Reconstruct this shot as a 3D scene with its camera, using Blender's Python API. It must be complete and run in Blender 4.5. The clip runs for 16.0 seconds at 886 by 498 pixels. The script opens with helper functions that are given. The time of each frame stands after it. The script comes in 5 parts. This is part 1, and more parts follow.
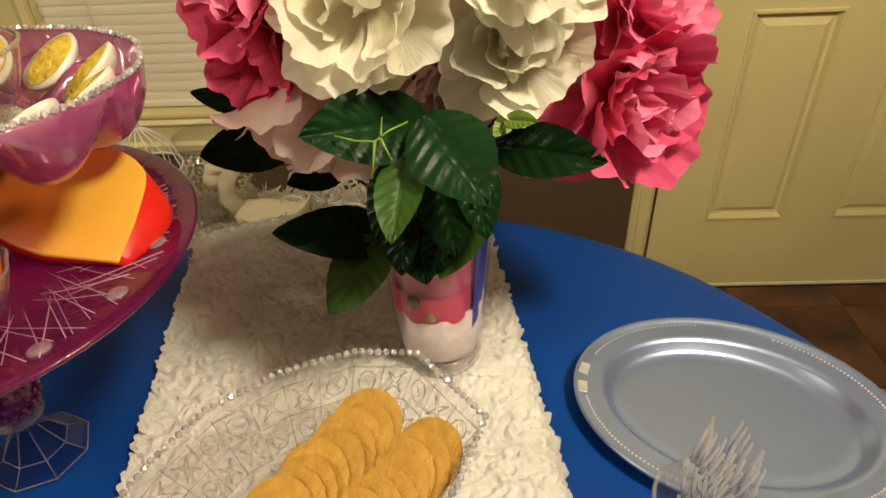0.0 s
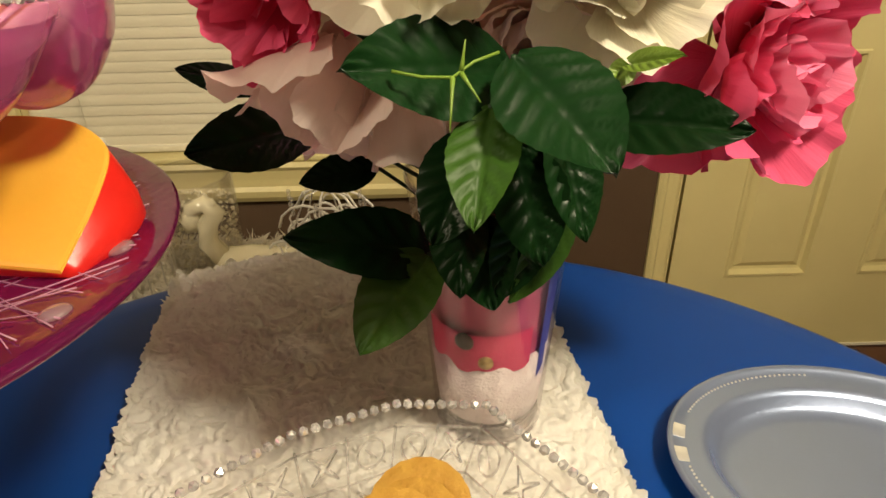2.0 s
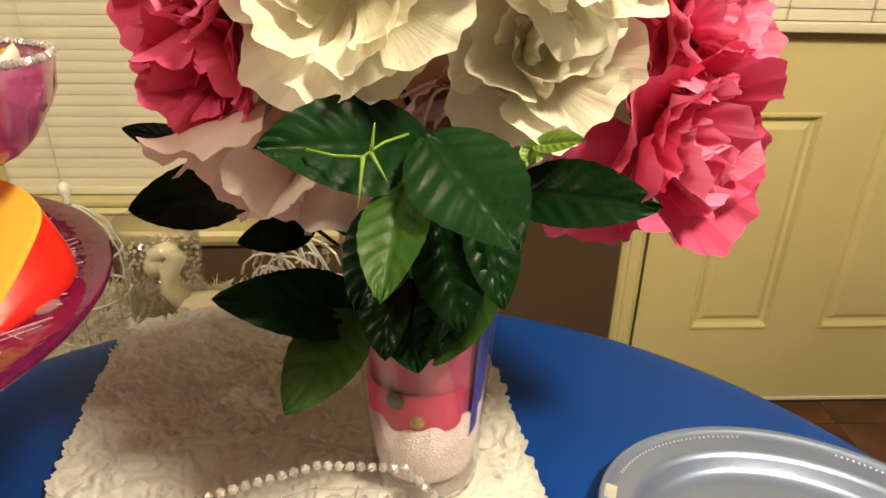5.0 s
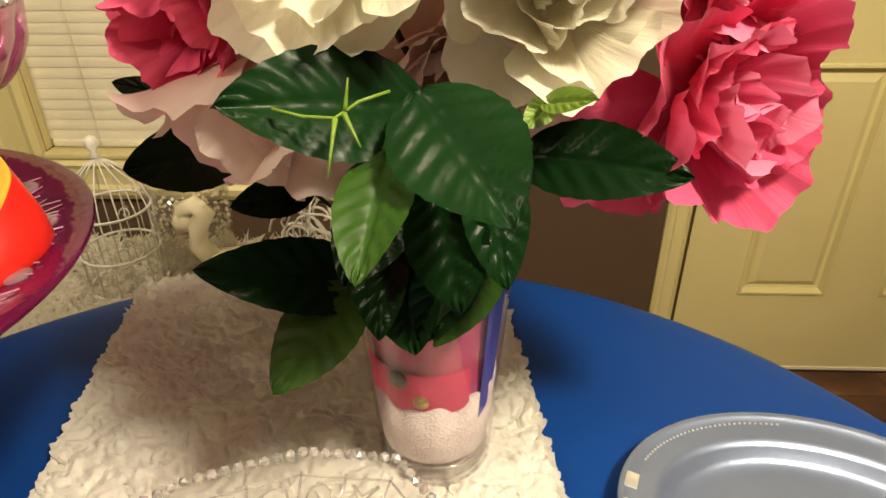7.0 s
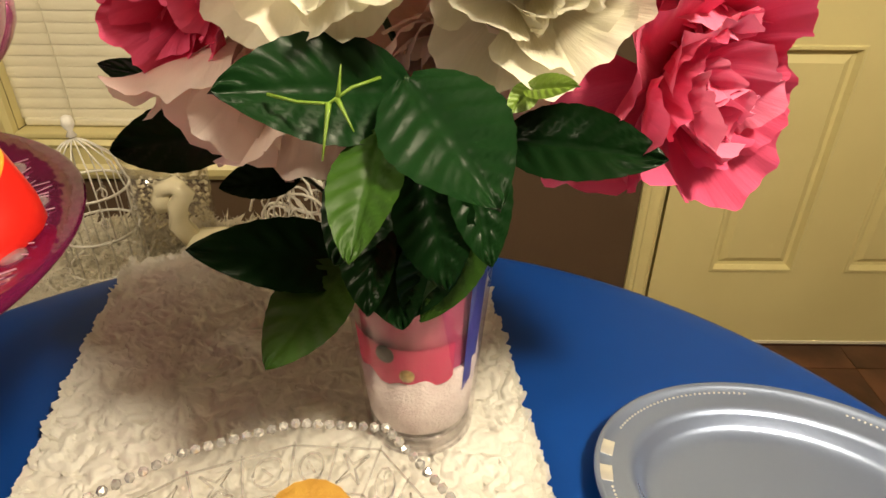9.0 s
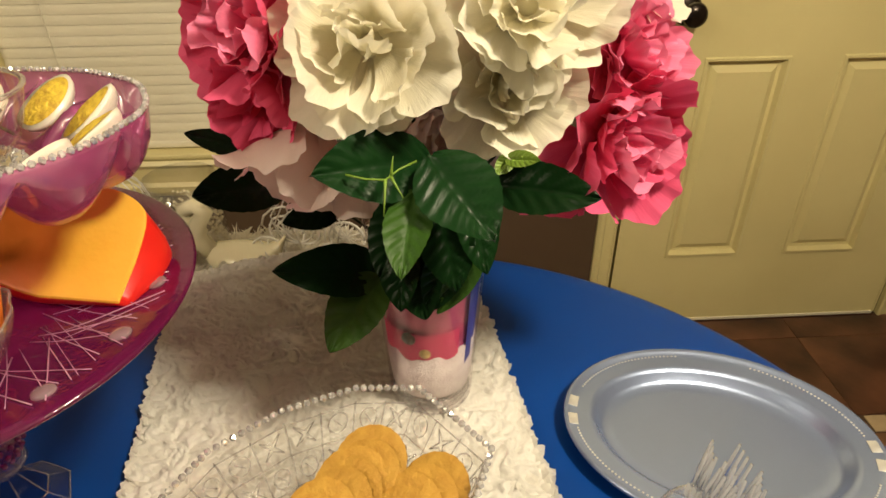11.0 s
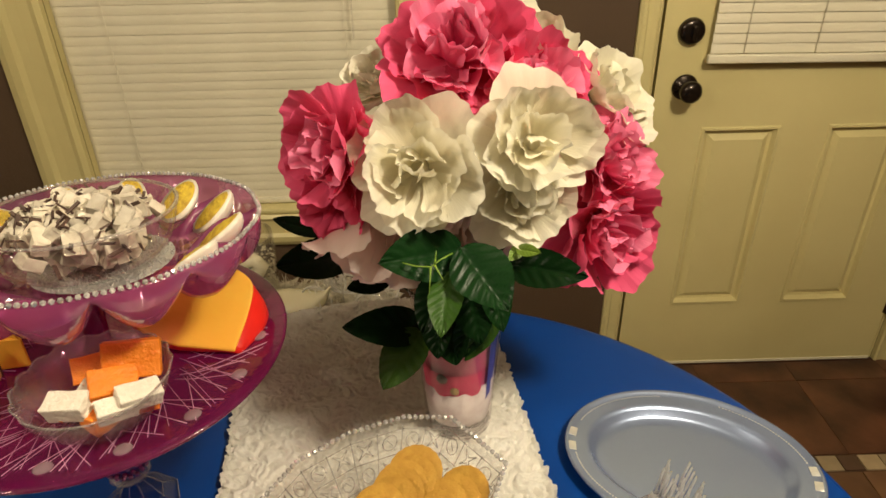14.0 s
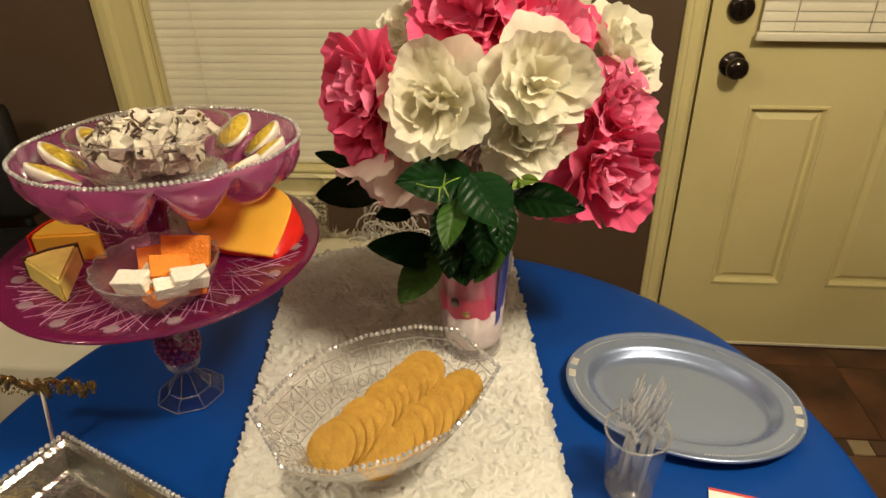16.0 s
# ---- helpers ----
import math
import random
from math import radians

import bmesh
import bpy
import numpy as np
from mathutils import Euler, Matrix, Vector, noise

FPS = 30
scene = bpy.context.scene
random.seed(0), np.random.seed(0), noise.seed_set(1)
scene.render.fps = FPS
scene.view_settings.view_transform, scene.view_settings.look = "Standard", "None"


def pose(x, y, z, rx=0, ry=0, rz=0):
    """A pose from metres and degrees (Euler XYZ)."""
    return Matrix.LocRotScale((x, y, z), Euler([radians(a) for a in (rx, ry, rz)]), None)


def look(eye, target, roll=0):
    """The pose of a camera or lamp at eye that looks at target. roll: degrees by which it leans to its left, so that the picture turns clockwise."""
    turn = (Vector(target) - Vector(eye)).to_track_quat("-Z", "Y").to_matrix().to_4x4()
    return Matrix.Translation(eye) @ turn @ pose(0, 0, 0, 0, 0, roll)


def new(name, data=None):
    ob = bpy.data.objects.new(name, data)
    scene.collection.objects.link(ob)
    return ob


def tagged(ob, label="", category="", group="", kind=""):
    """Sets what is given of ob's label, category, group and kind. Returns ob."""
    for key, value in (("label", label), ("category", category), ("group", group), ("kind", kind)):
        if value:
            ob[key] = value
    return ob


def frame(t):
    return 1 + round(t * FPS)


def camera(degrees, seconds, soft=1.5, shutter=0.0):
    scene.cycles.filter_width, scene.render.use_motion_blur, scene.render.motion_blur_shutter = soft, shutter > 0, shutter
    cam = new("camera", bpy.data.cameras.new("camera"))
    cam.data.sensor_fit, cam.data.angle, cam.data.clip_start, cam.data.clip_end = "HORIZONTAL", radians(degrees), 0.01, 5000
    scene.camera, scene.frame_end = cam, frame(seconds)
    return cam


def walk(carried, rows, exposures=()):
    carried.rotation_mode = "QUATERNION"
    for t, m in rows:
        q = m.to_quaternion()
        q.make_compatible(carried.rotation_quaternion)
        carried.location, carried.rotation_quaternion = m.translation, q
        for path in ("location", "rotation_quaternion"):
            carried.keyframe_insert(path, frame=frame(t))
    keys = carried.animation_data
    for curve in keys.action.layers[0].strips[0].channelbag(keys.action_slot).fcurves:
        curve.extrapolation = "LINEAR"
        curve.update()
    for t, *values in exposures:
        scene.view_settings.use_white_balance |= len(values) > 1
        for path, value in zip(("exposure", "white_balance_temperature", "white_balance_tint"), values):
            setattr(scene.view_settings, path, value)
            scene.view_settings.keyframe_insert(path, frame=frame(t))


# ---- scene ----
cam = camera(67.5, 16.0)
PATH = [
    (0, (0.08, 0.128, 1.302), (0.019, 1.735, 0.113), -2.6),
    (0.5, (0.046, 0.167, 1.248), (0.007, 1.836, 0.147), -1.0),
    (1, (0.023, 0.2, 1.211), (0.003, 1.895, 0.15), -0.6),
    (1.5, (0.011, 0.214, 1.185), (0.003, 1.927, 0.152), 0.1),
    (2, (0.013, 0.229, 1.18), (0.029, 1.96, 0.178), -1.3),
    (2.5, (0.027, 0.234, 1.19), (0.136, 2.022, 0.301), -1.5),
    (3, (0.032, 0.22, 1.198), (0.159, 2.025, 0.345), -1.1),
    (3.5, (0.038, 0.218, 1.2), (0.163, 2.031, 0.364), -0.3),
    (6, (0.054, 0.237, 1.196), (0.036, 1.984, 0.223), 0.5),
    (6.5, (0.061, 0.251, 1.187), (-0.045, 1.974, 0.178), -1.1),
    (7, (0.078, 0.266, 1.189), (0.003, 1.988, 0.174), -0.6),
    (7.5, (0.082, 0.26, 1.195), (0.003, 1.985, 0.186), -1.4),
    (8, (0.078, 0.259, 1.193), (0.037, 1.964, 0.148), -0.2),
    (10.5, (0.056, 0.17, 1.259), (0.108, 1.855, 0.183), -0.6),
    (11, (0.042, 0.115, 1.307), (0.121, 1.79, 0.217), -0.6),
    (11.5, (0.034, 0.073, 1.344), (0.113, 1.707, 0.193), 0.1),
    (12, (0.025, 0.048, 1.373), (0.075, 1.679, 0.216), 0.3),
    (12.5, (0.024, 0.027, 1.391), (0.089, 1.652, 0.228), 1.6),
    (13, (0.029, 0.009, 1.414), (0.055, 1.678, 0.313), -1.1),
    (13.5, (0.033, -0.009, 1.433), (0.069, 1.686, 0.373), -1.6),
    (14, (0.028, -0.028, 1.437), (0.048, 1.706, 0.44), -1.2),
    (14.5, (0.023, -0.03, 1.437), (0.07, 1.714, 0.459), -0.3),
    (15, (0.018, -0.033, 1.434), (0.081, 1.704, 0.445), -0.2),
    (15.5, (0.039, -0.061, 1.43), (0.076, 1.681, 0.449), -0.9),
    (16, (0.092, -0.145, 1.419), (-0.081, 1.566, 0.397), -1.3),
]
EXPOSURES = [(0, 0.03), (1, 0.08), (2.5, 0.3), (3.5, 0.42), (6.5, 0.44), (8, 0.43), (10.5, 0.21), (12, 0.03), (14.5, -0.08), (16, -0.07)]
walk(cam, [(t, look(eye, target, roll)) for t, eye, target, roll in PATH], EXPOSURES)

# ---- world and light ----
world = bpy.data.worlds.new("night")
world.use_nodes = True
world.node_tree.nodes["Background"].inputs[0].default_value = (0.9, 0.75, 0.5, 1)
world.node_tree.nodes["Background"].inputs[1].default_value = 0.006
scene.world = world


def lamp(name, place, power, size, colour):
    data = bpy.data.lights.new(name, "POINT")
    data.shadow_soft_size, data.energy, data.color = size, power, colour
    ob = new(name, data)
    ob.location = place
    return ob


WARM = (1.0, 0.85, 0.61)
# Both lamps are unseen: the first follows cast shadows, the second is added fill.
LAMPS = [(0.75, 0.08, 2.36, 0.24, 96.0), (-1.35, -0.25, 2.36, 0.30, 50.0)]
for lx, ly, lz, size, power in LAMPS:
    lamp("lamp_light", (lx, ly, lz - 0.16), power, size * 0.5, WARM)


# ---- materials ----
def mat(name, colour, rough=0.5, metal=0.0, second=None, scale=8.0, bump=0.0, bump_scale=60.0, spec=0.5, detail=4.0,
        per_object=0.0, per_island=0.0, sheen=0.0, sheer=0.0, coat=0.0, subsurface=0.0):
    m = bpy.data.materials.new(name)
    m.use_nodes = True
    nt = m.node_tree
    b = nt.nodes["Principled BSDF"]
    b.inputs["Roughness"].default_value, b.inputs["Metallic"].default_value = rough, metal
    b.inputs["Specular IOR Level"].default_value = spec
    b.inputs["Sheen Weight"].default_value = sheen
    b.inputs["Coat Weight"].default_value = coat
    if subsurface:
        b.inputs["Subsurface Weight"].default_value = subsurface
        b.inputs["Subsurface Radius"].default_value = (0.01, 0.006, 0.004)
    co = nt.nodes.new("ShaderNodeTexCoord")
    second = second or tuple(c * 0.82 for c in colour)
    n = nt.nodes.new("ShaderNodeTexNoise")
    n.inputs["Scale"].default_value, n.inputs["Detail"].default_value = scale, detail
    nt.links.new(co.outputs["Object"], n.inputs["Vector"])
    r = nt.nodes.new("ShaderNodeValToRGB")
    r.color_ramp.elements[0].position, r.color_ramp.elements[1].position = 0.33, 0.68
    r.color_ramp.elements[0].color, r.color_ramp.elements[1].color = (*second, 1), (*colour, 1)
    nt.links.new(n.outputs["Fac"], r.inputs["Fac"])
    last = r.outputs["Color"]
    for amount, node, socket in ((per_object, "ShaderNodeObjectInfo", "Random"), (per_island, "ShaderNodeNewGeometry", "Random Per Island")):
        if amount:
            o = nt.nodes.new(node)
            rng = nt.nodes.new("ShaderNodeMapRange")
            rng.inputs["To Min"].default_value, rng.inputs["To Max"].default_value = 1 - amount, 1 + amount * 0.5
            nt.links.new(o.outputs[socket], rng.inputs["Value"])
            h = nt.nodes.new("ShaderNodeHueSaturation")
            nt.links.new(rng.outputs["Result"], h.inputs["Value"])
            nt.links.new(last, h.inputs["Color"])
            last = h.outputs["Color"]
    nt.links.new(last, b.inputs["Base Color"])
    rr = nt.nodes.new("ShaderNodeMapRange")
    rr.inputs["To Min"].default_value, rr.inputs["To Max"].default_value = max(0.02, rough * 0.8), min(1, rough * 1.2)
    nt.links.new(n.outputs["Fac"], rr.inputs["Value"])
    nt.links.new(rr.outputs["Result"], b.inputs["Roughness"])
    if bump:
        n2 = nt.nodes.new("ShaderNodeTexNoise")
        n2.inputs["Scale"].default_value, n2.inputs["Detail"].default_value = bump_scale, 5
        nt.links.new(co.outputs["Object"], n2.inputs["Vector"])
        bp = nt.nodes.new("ShaderNodeBump")
        bp.inputs["Strength"].default_value, bp.inputs["Distance"].default_value = bump, 0.004
        nt.links.new(n2.outputs["Fac"], bp.inputs["Height"])
        nt.links.new(bp.outputs["Normal"], b.inputs["Normal"])
    if sheer:
        t = nt.nodes.new("ShaderNodeBsdfTranslucent")
        nt.links.new(last, t.inputs["Color"])
        mix = nt.nodes.new("ShaderNodeMixShader")
        mix.inputs[0].default_value = sheer
        nt.links.new(b.outputs[0], mix.inputs[1])
        nt.links.new(t.outputs[0], mix.inputs[2])
        nt.links.new(mix.outputs[0], nt.nodes["Material Output"].inputs[0])
    return m


def thin_glass(name, tint, body=0.0, body_colour=(1, 1, 1), rough=0.03, gloss=1.0, bump=0.0, bump_scale=120.0):
    """Thin glass or clear plastic: light goes straight through, tinted, with a mirror sheen on top."""
    m = bpy.data.materials.new(name)
    m.use_nodes = True
    nt = m.node_tree
    nt.nodes.remove(nt.nodes["Principled BSDF"])
    clear = nt.nodes.new("ShaderNodeBsdfTransparent")
    clear.inputs[0].default_value = (*tint, 1)
    last = clear.outputs[0]
    normal = None
    if bump:
        co = nt.nodes.new("ShaderNodeTexCoord")
        n2 = nt.nodes.new("ShaderNodeTexNoise")
        n2.inputs["Scale"].default_value = bump_scale
        nt.links.new(co.outputs["Object"], n2.inputs["Vector"])
        bp = nt.nodes.new("ShaderNodeBump")
        bp.inputs["Strength"].default_value, bp.inputs["Distance"].default_value = bump, 0.004
        nt.links.new(n2.outputs["Fac"], bp.inputs["Height"])
        normal = bp.outputs["Normal"]
    if body:
        d = nt.nodes.new("ShaderNodeBsdfDiffuse")
        d.inputs[0].default_value = (*body_colour, 1)
        tl = nt.nodes.new("ShaderNodeBsdfTranslucent")
        tl.inputs[0].default_value = (*body_colour, 1)
        half = nt.nodes.new("ShaderNodeMixShader")
        nt.links.new(d.outputs[0], half.inputs[1])
        nt.links.new(tl.outputs[0], half.inputs[2])
        mix = nt.nodes.new("ShaderNodeMixShader")
        mix.inputs[0].default_value = body
        nt.links.new(last, mix.inputs[1])
        nt.links.new(half.outputs[0], mix.inputs[2])
        last = mix.outputs[0]
    g = nt.nodes.new("ShaderNodeBsdfGlossy")
    g.inputs["Roughness"].default_value = rough
    f = nt.nodes.new("ShaderNodeLayerWeight")
    f.inputs["Blend"].default_value = 0.5
    if normal:
        nt.links.new(normal, g.inputs["Normal"])
        nt.links.new(normal, f.inputs["Normal"])
    power = nt.nodes.new("ShaderNodeMath")
    power.operation = "POWER"
    power.inputs[1].default_value = 3.0
    nt.links.new(f.outputs["Facing"], power.inputs[0])
    amount = nt.nodes.new("ShaderNodeMapRange")
    amount.inputs["To Min"].default_value, amount.inputs["To Max"].default_value = 0.05 * gloss, 0.45 * gloss
    nt.links.new(power.outputs[0], amount.inputs["Value"])
    mix = nt.nodes.new("ShaderNodeMixShader")
    nt.links.new(amount.outputs["Result"], mix.inputs[0])
    nt.links.new(last, mix.inputs[1])
    nt.links.new(g.outputs[0], mix.inputs[2])
    nt.links.new(mix.outputs[0], nt.nodes["Material Output"].inputs[0])
    return m


M_WALL = mat("brown wall paint", (0.086, 0.051, 0.026), 0.75, second=(0.074, 0.043, 0.021), scale=3, bump=0.25, bump_scale=180)
M_CREAM = mat("cream gloss paint", (0.64, 0.56, 0.27), 0.38, second=(0.60, 0.52, 0.245), scale=4, bump=0.06, bump_scale=40)
# Ceiling is out of view; its grey sets how much lamp light bounces back.
M_CEIL = mat("ceiling paint", (0.42, 0.40, 0.35), 0.9, bump=0.4, bump_scale=120)
M_BLIND = mat("off-white blind", (0.74, 0.69, 0.53), 0.5, second=(0.69, 0.64, 0.48), scale=5)
M_DARKPANE = mat("night pane", (0.01, 0.012, 0.015), 0.05)
M_FLOOR = mat("dark brown slate vinyl", (0.175, 0.072, 0.036), 0.36, second=(0.028, 0.012, 0.008), scale=5, bump=0.2, bump_scale=30, per_object=0.25, detail=8)
M_FLOOR2 = mat("tan slate vinyl", (0.20, 0.105, 0.050), 0.4, second=(0.09, 0.042, 0.021), scale=5, bump=0.2, bump_scale=30, per_object=0.2, detail=8)
M_MOS_L = mat("pale mosaic tile", (0.42, 0.32, 0.19), 0.4, scale=20, per_object=0.25)
M_MOS_D = mat("dark mosaic tile", (0.09, 0.05, 0.03), 0.4, scale=20, per_object=0.25)
M_GROUT = mat("grout", (0.075, 0.037, 0.020), 0.8, scale=40)
M_BLUE = mat("royal blue plastic table cover", (0.001, 0.046, 0.255), 0.42, second=(0.001, 0.040, 0.225), scale=3, bump=0.12, bump_scale=14, spec=0.25)
M_FLEECE = mat("white chiffon", (0.89, 0.88, 0.83), 0.85, second=(0.85, 0.83, 0.77), scale=30, per_island=0.04, sheer=0.4)
M_RUNBASE = mat("white gathered chiffon", (0.89, 0.88, 0.83), 0.9, second=(0.85, 0.83, 0.77), scale=25, bump=0.3, bump_scale=160, sheer=0.25)


def silk(name, deep, edge, sheer, vary, gloss=0.2):
    """Petal cloth: deeper at the base, paler towards the edge, with fine veins running out to the edge."""
    m = mat(name, deep, 0.6, second=tuple(c * 0.90 for c in deep), scale=22, spec=gloss, per_object=vary, sheen=0.15)
    nt = m.node_tree
    b = nt.nodes["Principled BSDF"]
    uv = nt.nodes.new("ShaderNodeUVMap")
    split = nt.nodes.new("ShaderNodeSeparateXYZ")
    nt.links.new(uv.outputs[0], split.inputs[0])
    ramp = nt.nodes.new("ShaderNodeMapRange")
    ramp.inputs["From Min"].default_value, ramp.inputs["From Max"].default_value = 0.35, 1.0
    nt.links.new(split.outputs["Y"], ramp.inputs["Value"])
    mix = nt.nodes.new("ShaderNodeMixRGB")
    mix.inputs[2].default_value = (*edge, 1)
    old = b.inputs["Base Color"].links[0].from_socket
    nt.links.new(ramp.outputs["Result"], mix.inputs[0])
    nt.links.new(old, mix.inputs[1])
    nt.links.new(mix.outputs[0], b.inputs["Base Color"])
    stretch = nt.nodes.new("ShaderNodeMapping")
    stretch.inputs["Scale"].default_value = (26, 2.2, 1)
    nt.links.new(uv.outputs[0], stretch.inputs["Vector"])
    vein = nt.nodes.new("ShaderNodeTexNoise")
    vein.inputs["Scale"].default_value, vein.inputs["Detail"].default_value = 1.6, 4
    nt.links.new(stretch.outputs[0], vein.inputs["Vector"])
    bp = nt.nodes.new("ShaderNodeBump")
    bp.inputs["Strength"].default_value, bp.inputs["Distance"].default_value = 0.35, 0.002
    nt.links.new(vein.outputs["Fac"], bp.inputs["Height"])
    nt.links.new(bp.outputs["Normal"], b.inputs["Normal"])
    t = nt.nodes.new("ShaderNodeBsdfTranslucent")
    nt.links.new(mix.outputs[0], t.inputs["Color"])
    both = nt.nodes.new("ShaderNodeMixShader")
    both.inputs[0].default_value = sheer
    nt.links.new(b.outputs[0], both.inputs[1])
    nt.links.new(t.outputs[0], both.inputs[2])
    nt.links.new(both.outputs[0], nt.nodes["Material Output"].inputs[0])
    return m


M_PINK = silk("hot pink silk", (0.74, 0.035, 0.125), (0.86, 0.12, 0.27), 0.25, 0.28)
M_PINK2 = silk("light pink silk", (0.82, 0.10, 0.25), (0.91, 0.27, 0.45), 0.25, 0.2)
M_WHITE = silk("ivory silk", (0.85, 0.80, 0.61), (0.90, 0.87, 0.74), 0.38, 0.05)
M_BLUSH = silk("blush silk", (0.90, 0.70, 0.63), (0.92, 0.80, 0.75), 0.45, 0.06)
M_LEAF = mat("dark green silk leaf", (0.006, 0.028, 0.006), 0.31, second=(0.004, 0.020, 0.005), scale=25, bump=0.08, bump_scale=90, per_object=0.3, spec=0.11)
M_LEAF_L = mat("light green silk leaf", (0.042, 0.105, 0.012), 0.42, second=(0.026, 0.072, 0.009), sheer=0.15, scale=25, bump=0.08, bump_scale=90, per_object=0.2, spec=0.2)
M_SPRIG = mat("yellow green plastic stem", (0.17, 0.28, 0.03), 0.45, scale=30)
M_STEM = mat("dark green plastic stem", (0.012, 0.04, 0.01), 0.5, scale=30)
M_CLEAR = thin_glass("clear glass", (0.97, 0.96, 0.95), 0.03, (0.9, 0.88, 0.85))
M_CUT = thin_glass("pressed crystal", (0.985, 0.98, 0.975), 0.08, (0.95, 0.93, 0.89), 0.08, 1.25, 0.16, 240)
M_CUTRIB = thin_glass("crystal edge", (0.96, 0.95, 0.94), 0.16, (0.97, 0.96, 0.94), 0.05, 2.0)
M_FOOT = thin_glass("clear dark-edged glass", (0.86, 0.84, 0.88), 0.0, (1, 1, 1), 0.04, 0.55)
M_FORK = thin_glass("clear stiff plastic", (0.93, 0.94, 0.96), 0.32, (0.93, 0.94, 0.96), 0.06, 2.2)
M_VASE = thin_glass("faint rose glass", (0.97, 0.94, 0.95), 0.015, (0.85, 0.72, 0.72), 0.03, 1.0)
M_GEM = mat("rhinestone", (0.92, 0.91, 0.90), 0.14, 0.6, second=(0.72, 0.71, 0.71), scale=300, per_object=0.35)
M_PINKGLASS = thin_glass("pink stained glass", (0.48, 0.08, 0.32), 0.28, (0.50, 0.035, 0.25), 0.06, 1.3, 0.2, 90)
M_PINKGLASS2 = thin_glass("pearl pink stained glass", (0.74, 0.36, 0.59), 0.40, (0.68, 0.17, 0.43), 0.12, 1.9, 0.14, 60)
M_PINKRIB = thin_glass("cut in pink glass with painted light catch", (0.9, 0.6, 0.8), 0.7, (0.95, 0.62, 0.82), 0.1, 1.6)
M_STUD = thin_glass("frosted glass gem", (0.92, 0.85, 0.88), 0.35, (0.86, 0.74, 0.78), 0.08, 1.6)
M_SILVER = mat("silver blue plastic", (0.30, 0.37, 0.55), 0.25, 0.66, second=(0.28, 0.345, 0.52), scale=6, spec=0.5, bump=0.03, bump_scale=200)
M_SILVER_B = mat("bright silver rim colour", (0.85, 0.85, 0.82), 0.25, 0.6, scale=60)
M_CRACKER = mat("golden baked cracker", (0.50, 0.285, 0.04), 0.7, second=(0.42, 0.215, 0.024), scale=70, bump=0.4, bump_scale=220, per_object=0.08)
M_CHEDDAR = mat("orange cheese", (0.86, 0.27, 0.015), 0.5, second=(0.78, 0.21, 0.01), scale=40, bump=0.5, bump_scale=220, per_object=0.15, subsurface=0.1)
M_GOUDA = mat("golden yellow cheese", (0.85, 0.49, 0.06), 0.42, second=(0.81, 0.43, 0.04), scale=12, bump=0.1, bump_scale=160, subsurface=0.15)
M_WAX = mat("red cheese wax", (0.72, 0.02, 0.012), 0.3, second=(0.60, 0.012, 0.008), scale=20, bump=0.1, bump_scale=50)
M_FETA = mat("white crumbly cheese", (0.86, 0.82, 0.72), 0.8, second=(0.78, 0.73, 0.62), scale=120, bump=0.55, bump_scale=300, per_object=0.1)
M_EGG = mat("egg white", (0.80, 0.75, 0.64), 0.3, scale=15, subsurface=0.2)
M_YOLK = mat("egg yolk paste", (0.72, 0.53, 0.05), 0.6, second=(0.42, 0.25, 0.02), scale=190, bump=0.8, bump_scale=260)
M_MALLOW = mat("white marshmallow", (0.74, 0.68, 0.57), 0.6, second=(0.60, 0.53, 0.42), scale=90, bump=0.3, bump_scale=150, per_object=0.28)
M_RIND = mat("dark cheese rind", (0.10, 0.04, 0.02), 0.5, second=(0.05, 0.02, 0.012), scale=30, bump=0.4, bump_scale=80)
M_PALE = mat("pale yellow cheese", (0.70, 0.55, 0.14), 0.55, scale=60, bump=0.5, bump_scale=200)
M_CHOC = mat("chocolate ribbon", (0.085, 0.045, 0.032), 0.5, scale=60)
M_SANDW = mat("white sand", (0.86, 0.81, 0.79), 0.95, second=(0.74, 0.66, 0.65), scale=60, bump=0.6, bump_scale=400)
M_SANDP = mat("hot pink paper", (0.70, 0.055, 0.16), 0.8, second=(0.60, 0.03, 0.11), scale=30, bump=0.4, bump_scale=90)
M_RIBBON = mat("purple blue ribbon", (0.13, 0.08, 0.42), 0.4, second=(0.03, 0.07, 0.36), scale=9)
M_ROSE = mat("rose paper", (0.70, 0.15, 0.27), 0.7, second=(0.55, 0.07, 0.17), scale=14, bump=0.3, bump_scale=60)
M_GOLD = mat("gold glitter", (0.68, 0.50, 0.19), 0.3, 0.8, second=(0.30, 0.20, 0.07), scale=400, per_object=0.4)
M_BRONZE = mat("oil-rubbed bronze", (0.032, 0.022, 0.016), 0.25, 0.7, scale=30, coat=0.3)
M_HINGE = mat("bronze hinge", (0.10, 0.05, 0.03), 0.45, 0.5, scale=30)
M_FUR = mat("white faux fur", (0.90, 0.87, 0.79), 0.95, second=(0.84, 0.80, 0.71), scale=60, per_island=0.06, sheer=0.5)
M_CLOTH = mat("cream tablecloth", (0.76, 0.72, 0.58), 0.85, second=(0.70, 0.66, 0.53), scale=6, bump=0.2, bump_scale=250)
M_CERAMIC = mat("cream glazed ceramic", (0.78, 0.72, 0.52), 0.14, second=(0.72, 0.65, 0.44), scale=9, coat=0.3)
M_WIRE = mat("white painted wire", (0.80, 0.77, 0.70), 0.4, scale=40)
M_BLACK = mat("black leather", (0.012, 0.011, 0.010), 0.5, second=(0.008, 0.007, 0.006), scale=20, bump=0.2, bump_scale=80)
